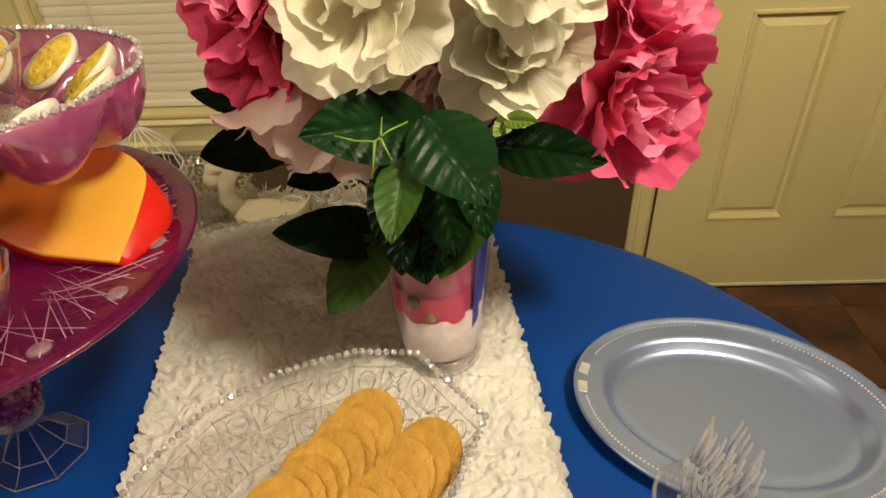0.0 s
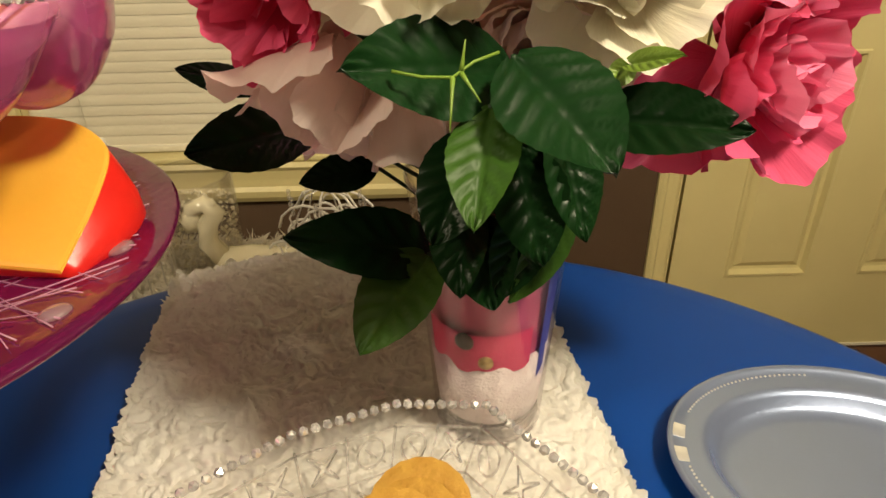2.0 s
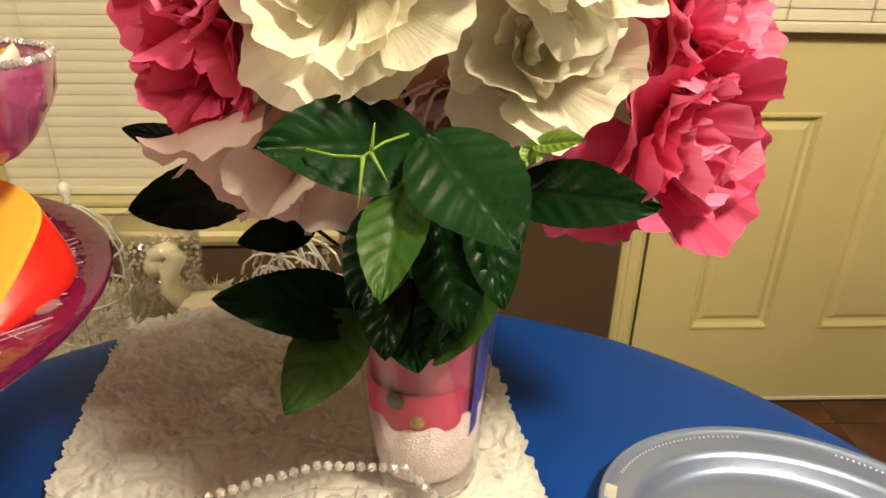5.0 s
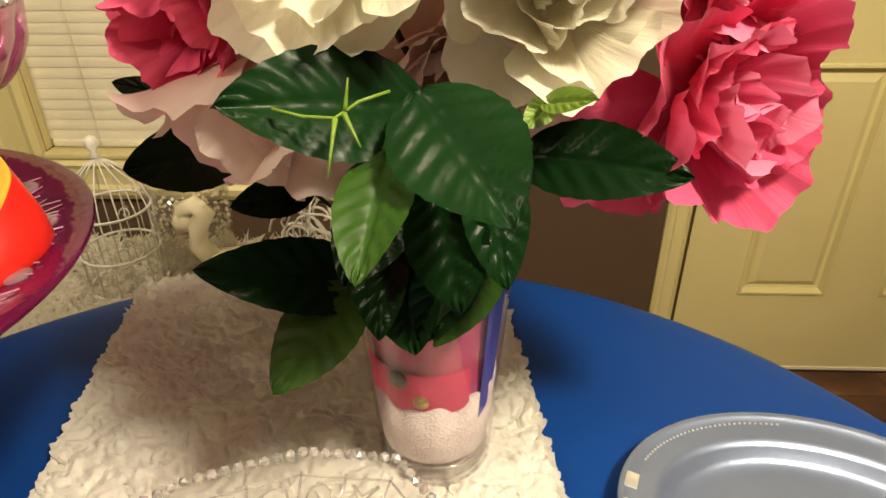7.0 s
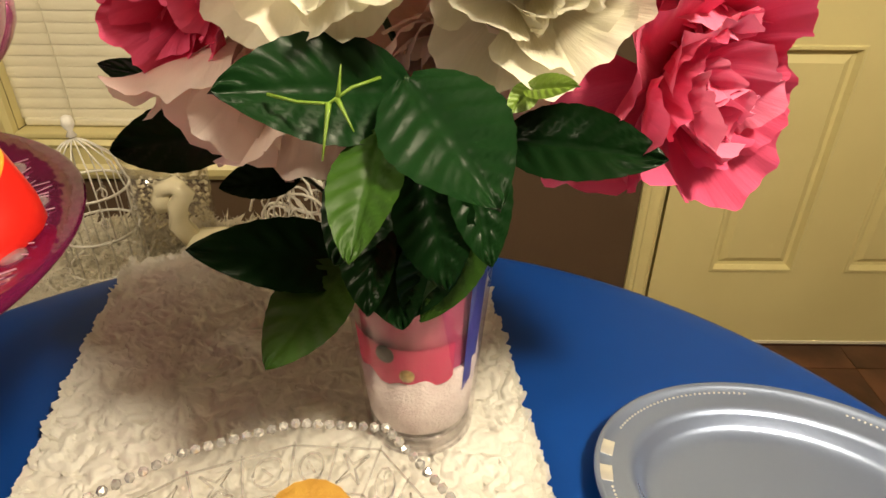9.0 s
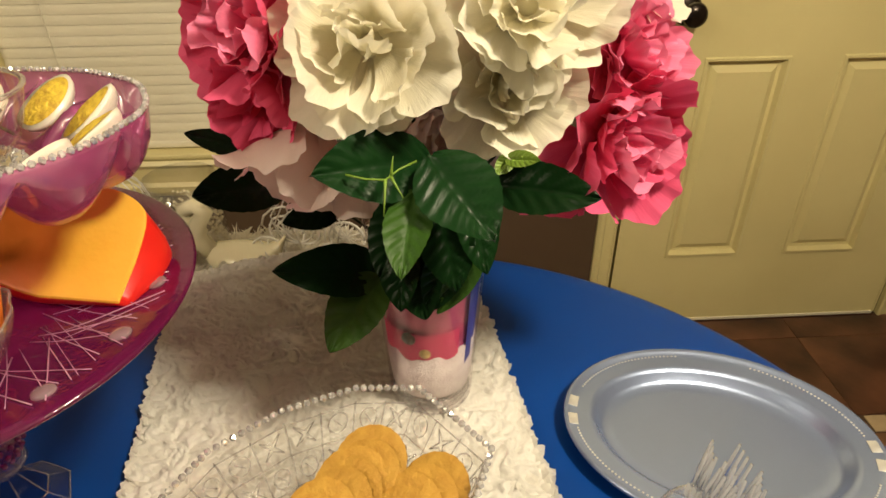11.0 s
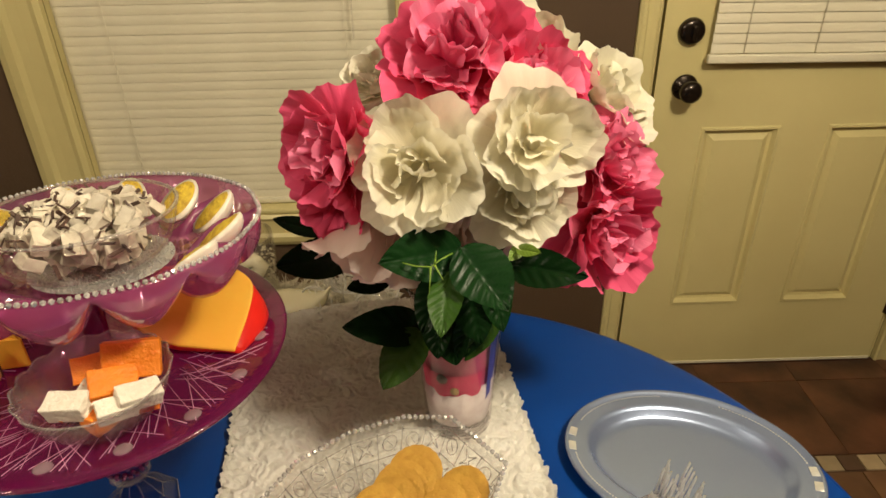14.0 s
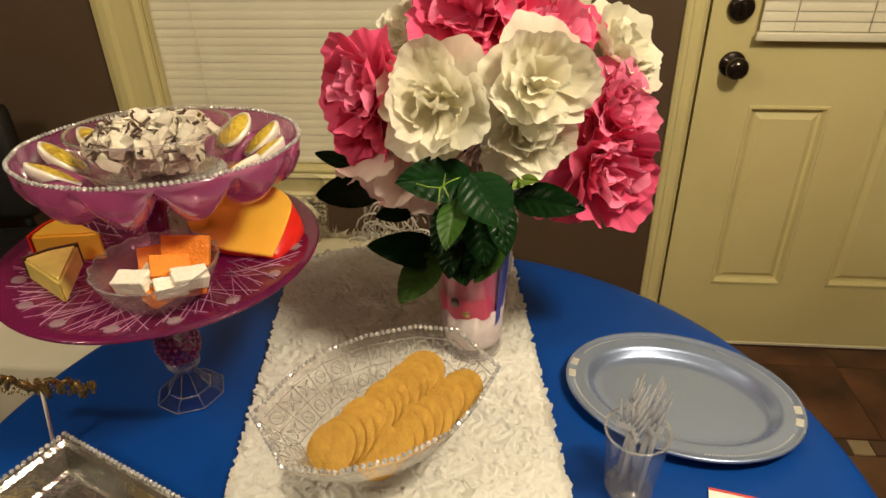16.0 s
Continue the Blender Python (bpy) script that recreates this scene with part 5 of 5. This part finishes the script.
                    tube(mo, [wall(k, s0 - ds * 0.4, f0 - df * 0.4), wall(k, s0 + ds * 0.4, f0 + df * 0.4)], 0.0008, 4)
                else:
                    for sx in (-1, 1):
                        tube(mo, [wall(k, s0 + sx * ds, f0 - df), wall(k, s0 + sx * ds * 0.25, f0), wall(k, s0 + sx * ds, f0 + df)], 0.0009, 4)
                        tube(mo, [wall(k, s0 - ds, f0 + sx * df), wall(k, s0, f0 + sx * df * 0.35), wall(k, s0 + ds, f0 + sx * df)], 0.0009, 4)
                part("tile_motif", mo, M_CUTRIB, t)
    g = gem_mesh("rim_gem", 0.0032, M_GEM)
    pts = dish_outline(0.992)
    i = 0
    for k in range(n):
        a, b = Vector((*pts[k], 0)), Vector((*pts[(k + 1) % n], 0))
        cnt = max(2, round((b - a).length / 0.0068))
        for q in range(cnt):
            p = a.lerp(b, q / cnt)
            share("rim_gem", g, t, pose(p.x, p.y, H + 0.0022, 31 * i % 90, 47 * i % 90, 0))
            i += 1
    return t


cracker_dish()


def crackers():
    bm = bmesh.new()
    R, n = 0.031, 40
    rnd = random.Random(1)

    def rad(a):
        return R * (1 + 0.018 * abs(math.sin(10 * a)))
    holes = [(0, 0)] + [(0.011 * math.cos(k * 1.257), 0.011 * math.sin(k * 1.257)) for k in range(5)] + [(0.020 * math.cos(k * 0.785 + 0.3), 0.020 * math.sin(k * 0.785 + 0.3)) for k in range(8)]

    def at(u, v, side):
        a = u * math.tau
        r = rad(a) * v
        x, y = r * math.cos(a), r * math.sin(a)
        z = 0.0026 * (1 - v ** 6 * 0.7) + 0.0006 * noise.noise(Vector((x * 120, y * 120, side)))
        for hx, hy in holes:
            z -= 0.0016 * math.exp(-((x - hx) ** 2 + (y - hy) ** 2) / 2.2e-6)
        return (x, y, z * side)
    for side in (1, -1):
        grid(bm, lambda u, v: at(u, v, side), n, 12, True)
    bmesh.ops.remove_doubles(bm, verts=bm.verts, dist=0.0009)
    me = mesh_of(bm, "cracker", M_CRACKER)
    for a, b, count, lean in (((-0.088, 0.362), (0.000, 0.474), 13, 30), ((-0.034, 0.362), (0.047, 0.444), 10, 28)):
        turn = math.degrees(math.atan2(b[1] - a[1], b[0] - a[0]))
        for i in range(count):
            f = i / (count - 1)
            o = new("cracker", me)
            o.matrix_basis = pose(a[0] + (b[0] - a[0]) * f + rnd.uniform(-0.003, 0.003), a[1] + (b[1] - a[1]) * f + rnd.uniform(-0.003, 0.003), CD.z + 0.083 + 0.018 * f, 0, 0, turn) @ pose(0, 0, 0, rnd.uniform(-6, 6), -lean + rnd.uniform(-6, 6), 0) @ pose(0, 0, 0, 0, 0, rnd.uniform(0, 360))
            tagged(o, "round golden butter cracker, overlapping others in the glass dish", "cracker", "crackers in the dish")


crackers()

# ---- oval tray ----
def tray():
    a, b = 0.158, 0.122
    t = thing("oval_tray", pose(0.345, 0.567, TZ + 0.002, 0, 0, -18), "oval silver-blue plastic serving platter on the blue cover", "platter")
    prof = [(0, 0.0), (0.62, 0.0), (0.70, 0.0012), (0.735, 0.004), (0.77, 0.0105), (0.80, 0.0138), (0.83, 0.0142), (0.90, 0.0150), (0.965, 0.0165), (0.985, 0.0190), (1.0, 0.0175), (1.003, 0.0150),
            (0.99, 0.0140), (0.90, 0.0128), (0.80, 0.0115), (0.76, 0.006), (0.70, -0.0008), (0, -0.0008)]

    bm = bmesh.new()

    def at(u, v):
        k = int(round(v * (len(prof) - 1)))
        r, z = prof[k]
        ang = u * math.tau
        inset = (1 - r) * 0.145
        return ((a * r) * math.cos(ang), (b * r) * math.sin(ang), z) if r < 0.5 else ((a - inset) * math.cos(ang), (b - inset) * math.sin(ang), z)
    grid(bm, at, 120, len(prof) - 1, True)
    bmesh.ops.remove_doubles(bm, verts=bm.verts, dist=1e-5)
    part("tray_body", bm, M_SILVER, t)
    bead = gem_mesh("rim_bead", 0.0013, M_SILVER_B)
    for k in range(200):
        ang = k * math.tau / 200
        if 8 < k % 50 < 42:
            share("rim_bead", bead, t, pose((a - 0.0115) * math.cos(ang), (b - 0.0115) * math.sin(ang), 0.0155))
    # Two pale silver blocks on the rim at each end.
    for ang in (177, 190, -3, 9):
        c, s = math.cos(radians(ang)), math.sin(radians(ang))
        o = part("rim_mark", boxed(-0.005, -0.0075, 0, 0.005, 0.0075, 0.001, bevel=0.0004), M_SILVER_B, t)
        o.matrix_basis = pose((a - 0.009) * c, (b - 0.009) * s, 0.0158, 0, -6, ang)


tray()


# ---- cup of forks ----
def fork_cup():
    c = Vector((0.252, 0.408, TZ + 0.002))
    t = thing("plastic_cup", pose(*c), "clear fluted plastic cup holding clear forks", "cup")
    flute = lambda r, z, a: (r * (1 + (0.02 * math.cos(12 * a) if z < 0.085 else 0)), z)
    part("cup_wall", lathe(bmesh.new(), [(0, 0), (0.026, 0), (0.028, 0.004), (0.030, 0.03), (0.0325, 0.06), (0.036, 0.095), (0.0365, 0.097), (0.034, 0.094), (0.0305, 0.06), (0.028, 0.03), (0.026, 0.006), (0, 0.005)], 72, flute), M_CLEAR, t)
    part("cup_base", lathe(bmesh.new(), [(0, 0.001), (0.0265, 0.001), (0.0285, 0.006), (0.0265, 0.012), (0, 0.011)], 24, flute), M_CUTRIB, t)
    part("cup_rim", lathe(bmesh.new(), [(0.0345, 0.0955), (0.0372, 0.0955), (0.0376, 0.0972), (0.0345, 0.0972), (0.0345, 0.0955)], 48), M_CUTRIB, t)
    bm = bmesh.new()
    tube(bm, [(0, 0, 0), (0, 0.001, 0.05), (0, 0.0, 0.095)], 0.0034, 6)
    grid(bm, lambda u, v: ((u - 0.5) * (0.008 + 0.020 * min(1, v * 1.8)), 0.004 * math.sin(v * 2.5) , 0.092 + 0.024 * v), 4, 5)
    for k in range(4):
        x = (k - 1.5) * 0.0068
        tube(bm, [(x, 0.0024, 0.115), (x, 0.0, 0.13), (x, -0.003, 0.146)], 0.0021, 5, 0.6)
    me = mesh_of(bm, "clear_fork", M_FORK)
    rnd = random.Random(6)
    for k in range(9):
        a = k * 0.7 + 0.3
        r = 0.010 + 0.008 * (k % 2)
        o = new("plastic_fork", me)
        o.matrix_basis = Matrix.Translation(c) @ pose(r * math.cos(a), r * math.sin(a), 0.008, rnd.uniform(-12, 9), rnd.uniform(-11, 11), rnd.uniform(0, 180))
        tagged(o, "clear plastic fork standing tines up in the cup", "fork", "forks in the cup")


fork_cup()


# ---- small things at the near edge ----
def near_things():
    p = thing("foil_tray", pose(-0.383, 0.238, TZ + 0.002, 0, 0, -24), "square silver tray with a rhinestone rim, shiny food inside", "tray")
    bm = bmesh.new()
    s = 0.13
    lv = [(0.80, 0.0), (0.84, 0.004), (0.93, 0.030), (0.96, 0.034), (1.0, 0.036), (1.0, 0.039), (0.955, 0.037), (0.92, 0.032), (0.83, 0.007), (0.80, 0.004)]
    rings = [[bm.verts.new((x * s * k, y * s * k, z)) for x, y in ((-1, -1), (1, -1), (1, 1), (-1, 1))] for k, z in lv]
    for a, b in zip(rings, rings[1:]):
        for k in range(4):
            bm.faces.new((a[k], a[(k + 1) % 4], b[(k + 1) % 4], b[k]))
    bm.faces.new(rings[0])
    bm.faces.new(rings[-1])
    part("tray_body", bm, M_FOIL, p, smooth=False)
    g = gem_mesh("rim_gem", 0.0034, M_GEM)
    for side in range(4):
        for k in range(34):
            q = -1 + 2 * k / 34
            x, y = ((q, 1), (1, -q), (-q, -1), (-1, q))[side]
            share("rim_gem", g, p, pose(x * s * 0.985, y * s * 0.985, 0.041, 29 * k % 90, 0, 0))
    for x, y, m, r, name in ((-0.01, 0.06, M_GOLD, 0.03, "gold_wrapped_sweet"), (0.05, 0.045, M_FOIL, 0.026, "silver_wrapped_sweet"), (0.0, 0.0, M_FOIL, 0.03, "silver_wrapped_sweet"), (-0.05, 0.0, M_GOLD, 0.028, "gold_wrapped_sweet")):
        o = part(name, lathe(bmesh.new(), [(0, 0), (r * 0.8, 0.0), (r, 0.012), (r * 0.85, 0.024), (r * 0.4, 0.031), (0, 0.032)], 20, lambda rr, z, a: (rr * (1 + 0.05 * math.sin(9 * a)), z)), m)
        o.matrix_basis = p.matrix_basis @ pose(x, y, 0.0045)
        tagged(o, "round sweet in crinkled shiny foil on the silver tray", "sweet", "foil sweets")
    # gold glitter pick on a white stick
    k = thing("glitter_pick", pose(-0.490, 0.445, TZ + 0.002), "gold glitter lettering shape on a white stick", "decoration")
    part("stick", tube(bmesh.new(), [(0.012, -0.030, 0.002), (0.0, 0.0, 0.075)], 0.0025, 6), M_PAPER, k, "white paper stick")
    sq = bmesh.new()
    tube(sq, [(-0.055 + 0.0026 * i + 0.004 * math.sin(i * 1.1), 0.004 * math.sin(i * 0.7), 0.083 + 0.011 * math.sin(i * 0.95 + math.sin(i * 0.31)) + 0.004 * math.sin(i * 0.23)) for i in range(50)], 0.0036, 6)
    speck = random.Random(21)
    for i in range(260):
        x = speck.uniform(-0.057, 0.075)
        blob(sq, (x, speck.uniform(-0.005, 0.002), 0.083 + speck.uniform(-0.013, 0.013)), (0.0015, 0.0015, 0.0015), 4, 3)
    part("glitter_scroll", sq, M_GOLD, k, "gold glitter scroll")
    c = thing("place_card", pose(0.385, 0.375, TZ + 0.0025, 0, 0, -12), "small white card with a red printed edge", "card")
    part("sheet", boxed(-0.045, -0.032, 0, 0.045, 0.032, 0.0008), M_PAPER, c, smooth=False)
    part("red_border", boxed(-0.045, 0.0285, 0.0008, 0.045, 0.032, 0.0011), M_REDINK, c, smooth=False)
    part("printed_bar", boxed(-0.03, 0.008, 0.0008, 0.03, 0.013, 0.0011), M_REDINK, c, smooth=False)


near_things()

# ---- low table under the window ----
LZ = 0.55


def low_table():
    t = thing("low_table", pose(0, 0, 0), "low table with a cream cloth under the window", "table")
    x0, x1, y0, y1 = -1.16, -0.08, 0.80, 1.34
    part("cloth", boxed(x0, y0, LZ - 0.30, x1, y1, LZ, bevel=0.012), M_CLOTH, t, "cream cloth hanging over the sides")
    for x in (x0 + 0.06, x1 - 0.06):
        for y in (y0 + 0.06, y1 - 0.06):
            part("leg", boxed(x - 0.02, y - 0.02, 0, x + 0.02, y + 0.02, LZ - 0.29, bevel=0.004), M_HINGE, t)
    # long white fur on it
    rnd = random.Random(9)
    verts, faces = [], []
    for i in range(20000):
        x, y = rnd.uniform(-0.90, -0.07), rnd.uniform(0.98, 1.345)
        h, w = rnd.uniform(0.014, 0.034), 0.0012
        a = rnd.uniform(0, 6.283)
        dx, dy = math.cos(a), math.sin(a)
        lean = rnd.uniform(0.3, 1.2) * h
        b = len(verts)
        verts += [(x - dy * w, y + dx * w, LZ), (x + dy * w, y - dx * w, LZ), (x + dx * lean * 0.4, y + dy * lean * 0.4, LZ + h * 0.7), (x + dx * lean, y + dy * lean, LZ + h * 0.85)]
        faces += [(b, b + 1, b + 2), (b + 1, b + 3, b + 2)]
    me = bpy.data.meshes.new("fur_mat")
    me.from_pydata(verts, [], faces)
    me.materials.append(M_FUR)
    tagged(new("fur_mat", me), "shaggy white faux fur mat on the low table", "fur mat", kind="stuff")


low_table()


def swan():
    bm = bmesh.new()
    body = [(-0.075, 0.035, 0.010, 0.012), (-0.055, 0.045, 0.034, 0.036), (-0.02, 0.043, 0.045, 0.043), (0.02, 0.042, 0.044, 0.042), (0.05, 0.045, 0.032, 0.038), (0.075, 0.065, 0.014, 0.022), (0.088, 0.085, 0.004, 0.006)]
    rings = []
    for x, z, ry, rz in body:
        rings.append([bm.verts.new((x, ry * math.cos(a), z + rz * math.sin(a) * (0.45 if math.sin(a) > 0 else 1))) for a in (k * math.tau / 14 for k in range(14))])
    for a, b in zip(rings, rings[1:]):
        for k in range(14):
            bm.faces.new((a[k], a[(k + 1) % 14], b[(k + 1) % 14], b[k]))
    bm.faces.new(rings[0][::-1])
    bm.faces.new(rings[-1])
    neck = [(-0.060, 0, 0.045), (-0.082, 0, 0.075), (-0.078, 0, 0.110), (-0.060, 0, 0.135), (-0.075, 0, 0.150), (-0.098, 0, 0.140), (-0.108, 0, 0.118), (-0.104, 0, 0.100)]
    tube(bm, neck, 0.019, 10, 0.75)
    blob(bm, (-0.102, 0, 0.120), (0.018, 0.016, 0.022), 12, 8)
    blob(bm, (-0.072, 0, 0.147), (0.017, 0.014, 0.013), 12, 8)
    o = part("swan_planter", bm, M_CERAMIC)
    o.matrix_basis = pose(-0.296, 1.215, LZ + 0.004, 0, 0, -6)
    tagged(o, "glazed cream ceramic swan planter on white fur", "figurine")


swan()


def birdcage():
    c = Vector((-0.500, 1.20, LZ + 0.010))
    t = thing("wire_birdcage", pose(*c), "small white wire birdcage with crystal drops, on white fur", "birdcage")
    R, H = 0.062, 0.15
    for z in (0.01, 0.075, H):
        part("hoop", tube(bmesh.new(), [(R * math.cos(a), R * math.sin(a), z) for a in (k * math.tau / 28 for k in range(29))], 0.0024, 5), M_WIRE, t)
    for k in range(14):
        a = k * math.tau / 14
        part("bar", tube(bmesh.new(), [(R * math.cos(a), R * math.sin(a), 0), (R * math.cos(a), R * math.sin(a), H), (R * 0.8 * math.cos(a), R * 0.8 * math.sin(a), H + 0.045), (R * 0.3 * math.cos(a), R * 0.3 * math.sin(a), H + 0.075), (0, 0, H + 0.085)], 0.0013, 4), M_WIRE, t)
        if k % 2 == 0:
            spiral = [(R * 1.02 * math.cos(a + 0.16 * math.cos(q * 0.6) * (1 - q / 14)), R * 1.02 * math.sin(a + 0.16 * math.cos(q * 0.6) * (1 - q / 14)), 0.105 + 0.014 * math.sin(q * 0.6) * (1 - q / 14)) for q in range(13)]
            part("scroll", tube(bmesh.new(), spiral, 0.0013, 4), M_WIRE, t)
            dr = bmesh.new()
            for z, r in ((0.132, 0.003), (0.124, 0.003), (0.113, 0.0055)):
                blob(dr, (R * 1.1 * math.cos(a), R * 1.1 * math.sin(a), z), (r, r, r * 1.2), 8, 6)
            part("crystal_drop", dr, M_CUTRIB, t)
    fin = bmesh.new()
    lathe(fin, [(0, H + 0.083), (0.008, H + 0.088), (0.004, H + 0.096), (0.010, H + 0.106), (0.008, H + 0.118), (0, H + 0.122)], 14)
    part("finial", fin, M_WIRE, t)


birdcage()


def hurricane():
    t = thing("glass_cylinder", pose(-0.410, 1.285, LZ + 0.002), "clear glass cylinder vase filled with small pale beads", "vase")
    R, H = 0.070, 0.180
    part("glass", lathe(bmesh.new(), [(0, 0), (R, 0), (R, H), (R - 0.003, H), (R - 0.003, 0.006), (0, 0.006)], 40), M_CLEAR, t)
    rnd = random.Random(12)
    verts, faces = [], []
    for i in range(320):
        a = rnd.uniform(0, 6.283)
        r = (R - 0.008) * (1 if i < 280 else math.sqrt(rnd.random()))
        z = rnd.uniform(0.01, 0.125) if i < 280 else 0.125
        s = rnd.uniform(0.003, 0.0048)
        c = (r * math.cos(a), r * math.sin(a), z)
        b = len(verts)
        verts += [(c[0] + s, c[1], c[2]), (c[0] - s, c[1], c[2]), (c[0], c[1] + s, c[2]), (c[0], c[1] - s, c[2]), (c[0], c[1], c[2] + s), (c[0], c[1], c[2] - s)]
        faces += [(b + i2, b + j2, b + k2) for i2 in (0, 1) for j2 in (2, 3) for k2 in (4, 5)]
    me = bpy.data.meshes.new("beads")
    me.from_pydata(verts, [], faces)
    me.materials.append(M_CERAMIC)
    o = new("bead_fill", me)
    o.parent = t
    tagged(o, "pale glass beads", kind="stuff")


hurricane()


def carriage():
    t = thing("wire_carriage", pose(-0.172, 1.24, LZ + 0.004, 0, 0, -15) @ Matrix.Scale(1.18, 4), "white scrolled wire carriage ornament with crystals, on white fur", "ornament")
    for x in (-0.055, 0.055):
        for y in (-0.035, 0.035):
            w = bmesh.new()
            tube(w, [(x + 0.032 * math.cos(a), y, 0.034 + 0.032 * math.sin(a)) for a in (k * math.tau / 20 for k in range(21))], 0.0024, 5)
            wheel = part("wheel", w, M_WIRE, t)
            for k in range(6):
                a = k * math.tau / 12
                part("spoke", tube(bmesh.new(), [(x + 0.031 * math.cos(a), y, 0.034 + 0.031 * math.sin(a)), (x - 0.031 * math.cos(a), y, 0.034 - 0.031 * math.sin(a))], 0.0012, 4), M_WIRE, wheel)
    for y in (-0.03, 0.03):
        for sgn in (-1, 1):
            sc = [(sgn * (0.012 + 0.052 * (1 - q / 26) * math.cos(q * 0.45)), y, 0.085 + 0.045 * (1 - q / 26) * math.sin(q * 0.45)) for q in range(24)]
            part("scroll", tube(bmesh.new(), sc, 0.0020, 5), M_WIRE, t)
    for k in range(8):
        a = k * math.tau / 8
        part("rib", tube(bmesh.new(), [(0.05 * math.cos(a), 0.03 * math.sin(a), 0.04), (0.062 * math.cos(a), 0.036 * math.sin(a), 0.085), (0.035 * math.cos(a), 0.02 * math.sin(a), 0.13), (0, 0, 0.142)], 0.0016, 4), M_WIRE, t)
        d = bmesh.new()
        for z in (0.128, 0.119, 0.108):
            blob(d, (0.058 * math.cos(a), 0.036 * math.sin(a), z), (0.0035, 0.0035, 0.0045), 8, 6)
        part("crystal_drop", d, M_CUTRIB, t)


carriage()


def chair():
    t = thing("dark_chair", pose(-1.47, 1.28, 0, 0, 0, 12), "black leather padded chair beside the low table", "chair")
    part("seat", boxed(-0.22, -0.22, 0.38, 0.22, 0.22, 0.47, bevel=0.03), M_BLACK, t)
    part("backrest", boxed(-0.22, 0.17, 0.5, 0.22, 0.25, 0.85, bevel=0.03), M_BLACK, t)
    for x in (-0.19, 0.19):
        for y in (-0.19, 0.21):
            part("leg", tube(bmesh.new(), [(x, y, 0), (x * 0.95, y * 0.95, 0.39)], 0.018, 8), M_BLACK, t)
        part("back_post", tube(bmesh.new(), [(x * 0.9, 0.21, 0.46), (x * 0.9, 0.21, 0.52)], 0.015, 8), M_BLACK, t)


chair()


# ---- floor tiles ----
def floor_tiles():
    def tile(w, d, material):
        bm = bmesh.new()
        lo = [bm.verts.new((x * w / 2, y * d / 2, -0.004)) for x, y in ((-1, -1), (1, -1), (1, 1), (-1, 1))]
        hi = [bm.verts.new((x * (w / 2 - 0.0005), y * (d / 2 - 0.0005), 0.0)) for x, y in ((-1, -1), (1, -1), (1, 1), (-1, 1))]
        for k in range(4):
            bm.faces.new((lo[k], lo[(k + 1) % 4], hi[(k + 1) % 4], hi[k]))
        bm.faces.new(hi)
        return mesh_of(bm, "floor_tile", material, False)
    dark, tan = tile(0.3035, 0.3035, M_FLOOR), tile(0.301, 0.301, M_FLOOR2)
    light, brown = tile(0.056, 0.052, M_MOS_L), tile(0.056, 0.052, M_MOS_D)
    half = tile(0.3035, 0.09, M_FLOOR)
    band = 1.235
    for i in range(-7, 8):
        x = i * 0.304
        share("floor_tile", dark, floor, pose(x + 0.1, band + 0.031 + 0.152, 0))
        share("floor_tile", half, floor, pose(x + 0.1, band + 0.031 + 0.304 + 0.0465, 0))
        for j in range(12):
            share("floor_tile", tan, floor, pose(x + 0.1, band - 0.031 - 0.152 - j * 0.304, 0))
    for i in range(80):
        share("mosaic_tile", light if (i * 7) % 5 < 3 else brown, floor, pose(-2.3 + i * 0.0585, band, 0))


floor_tiles()
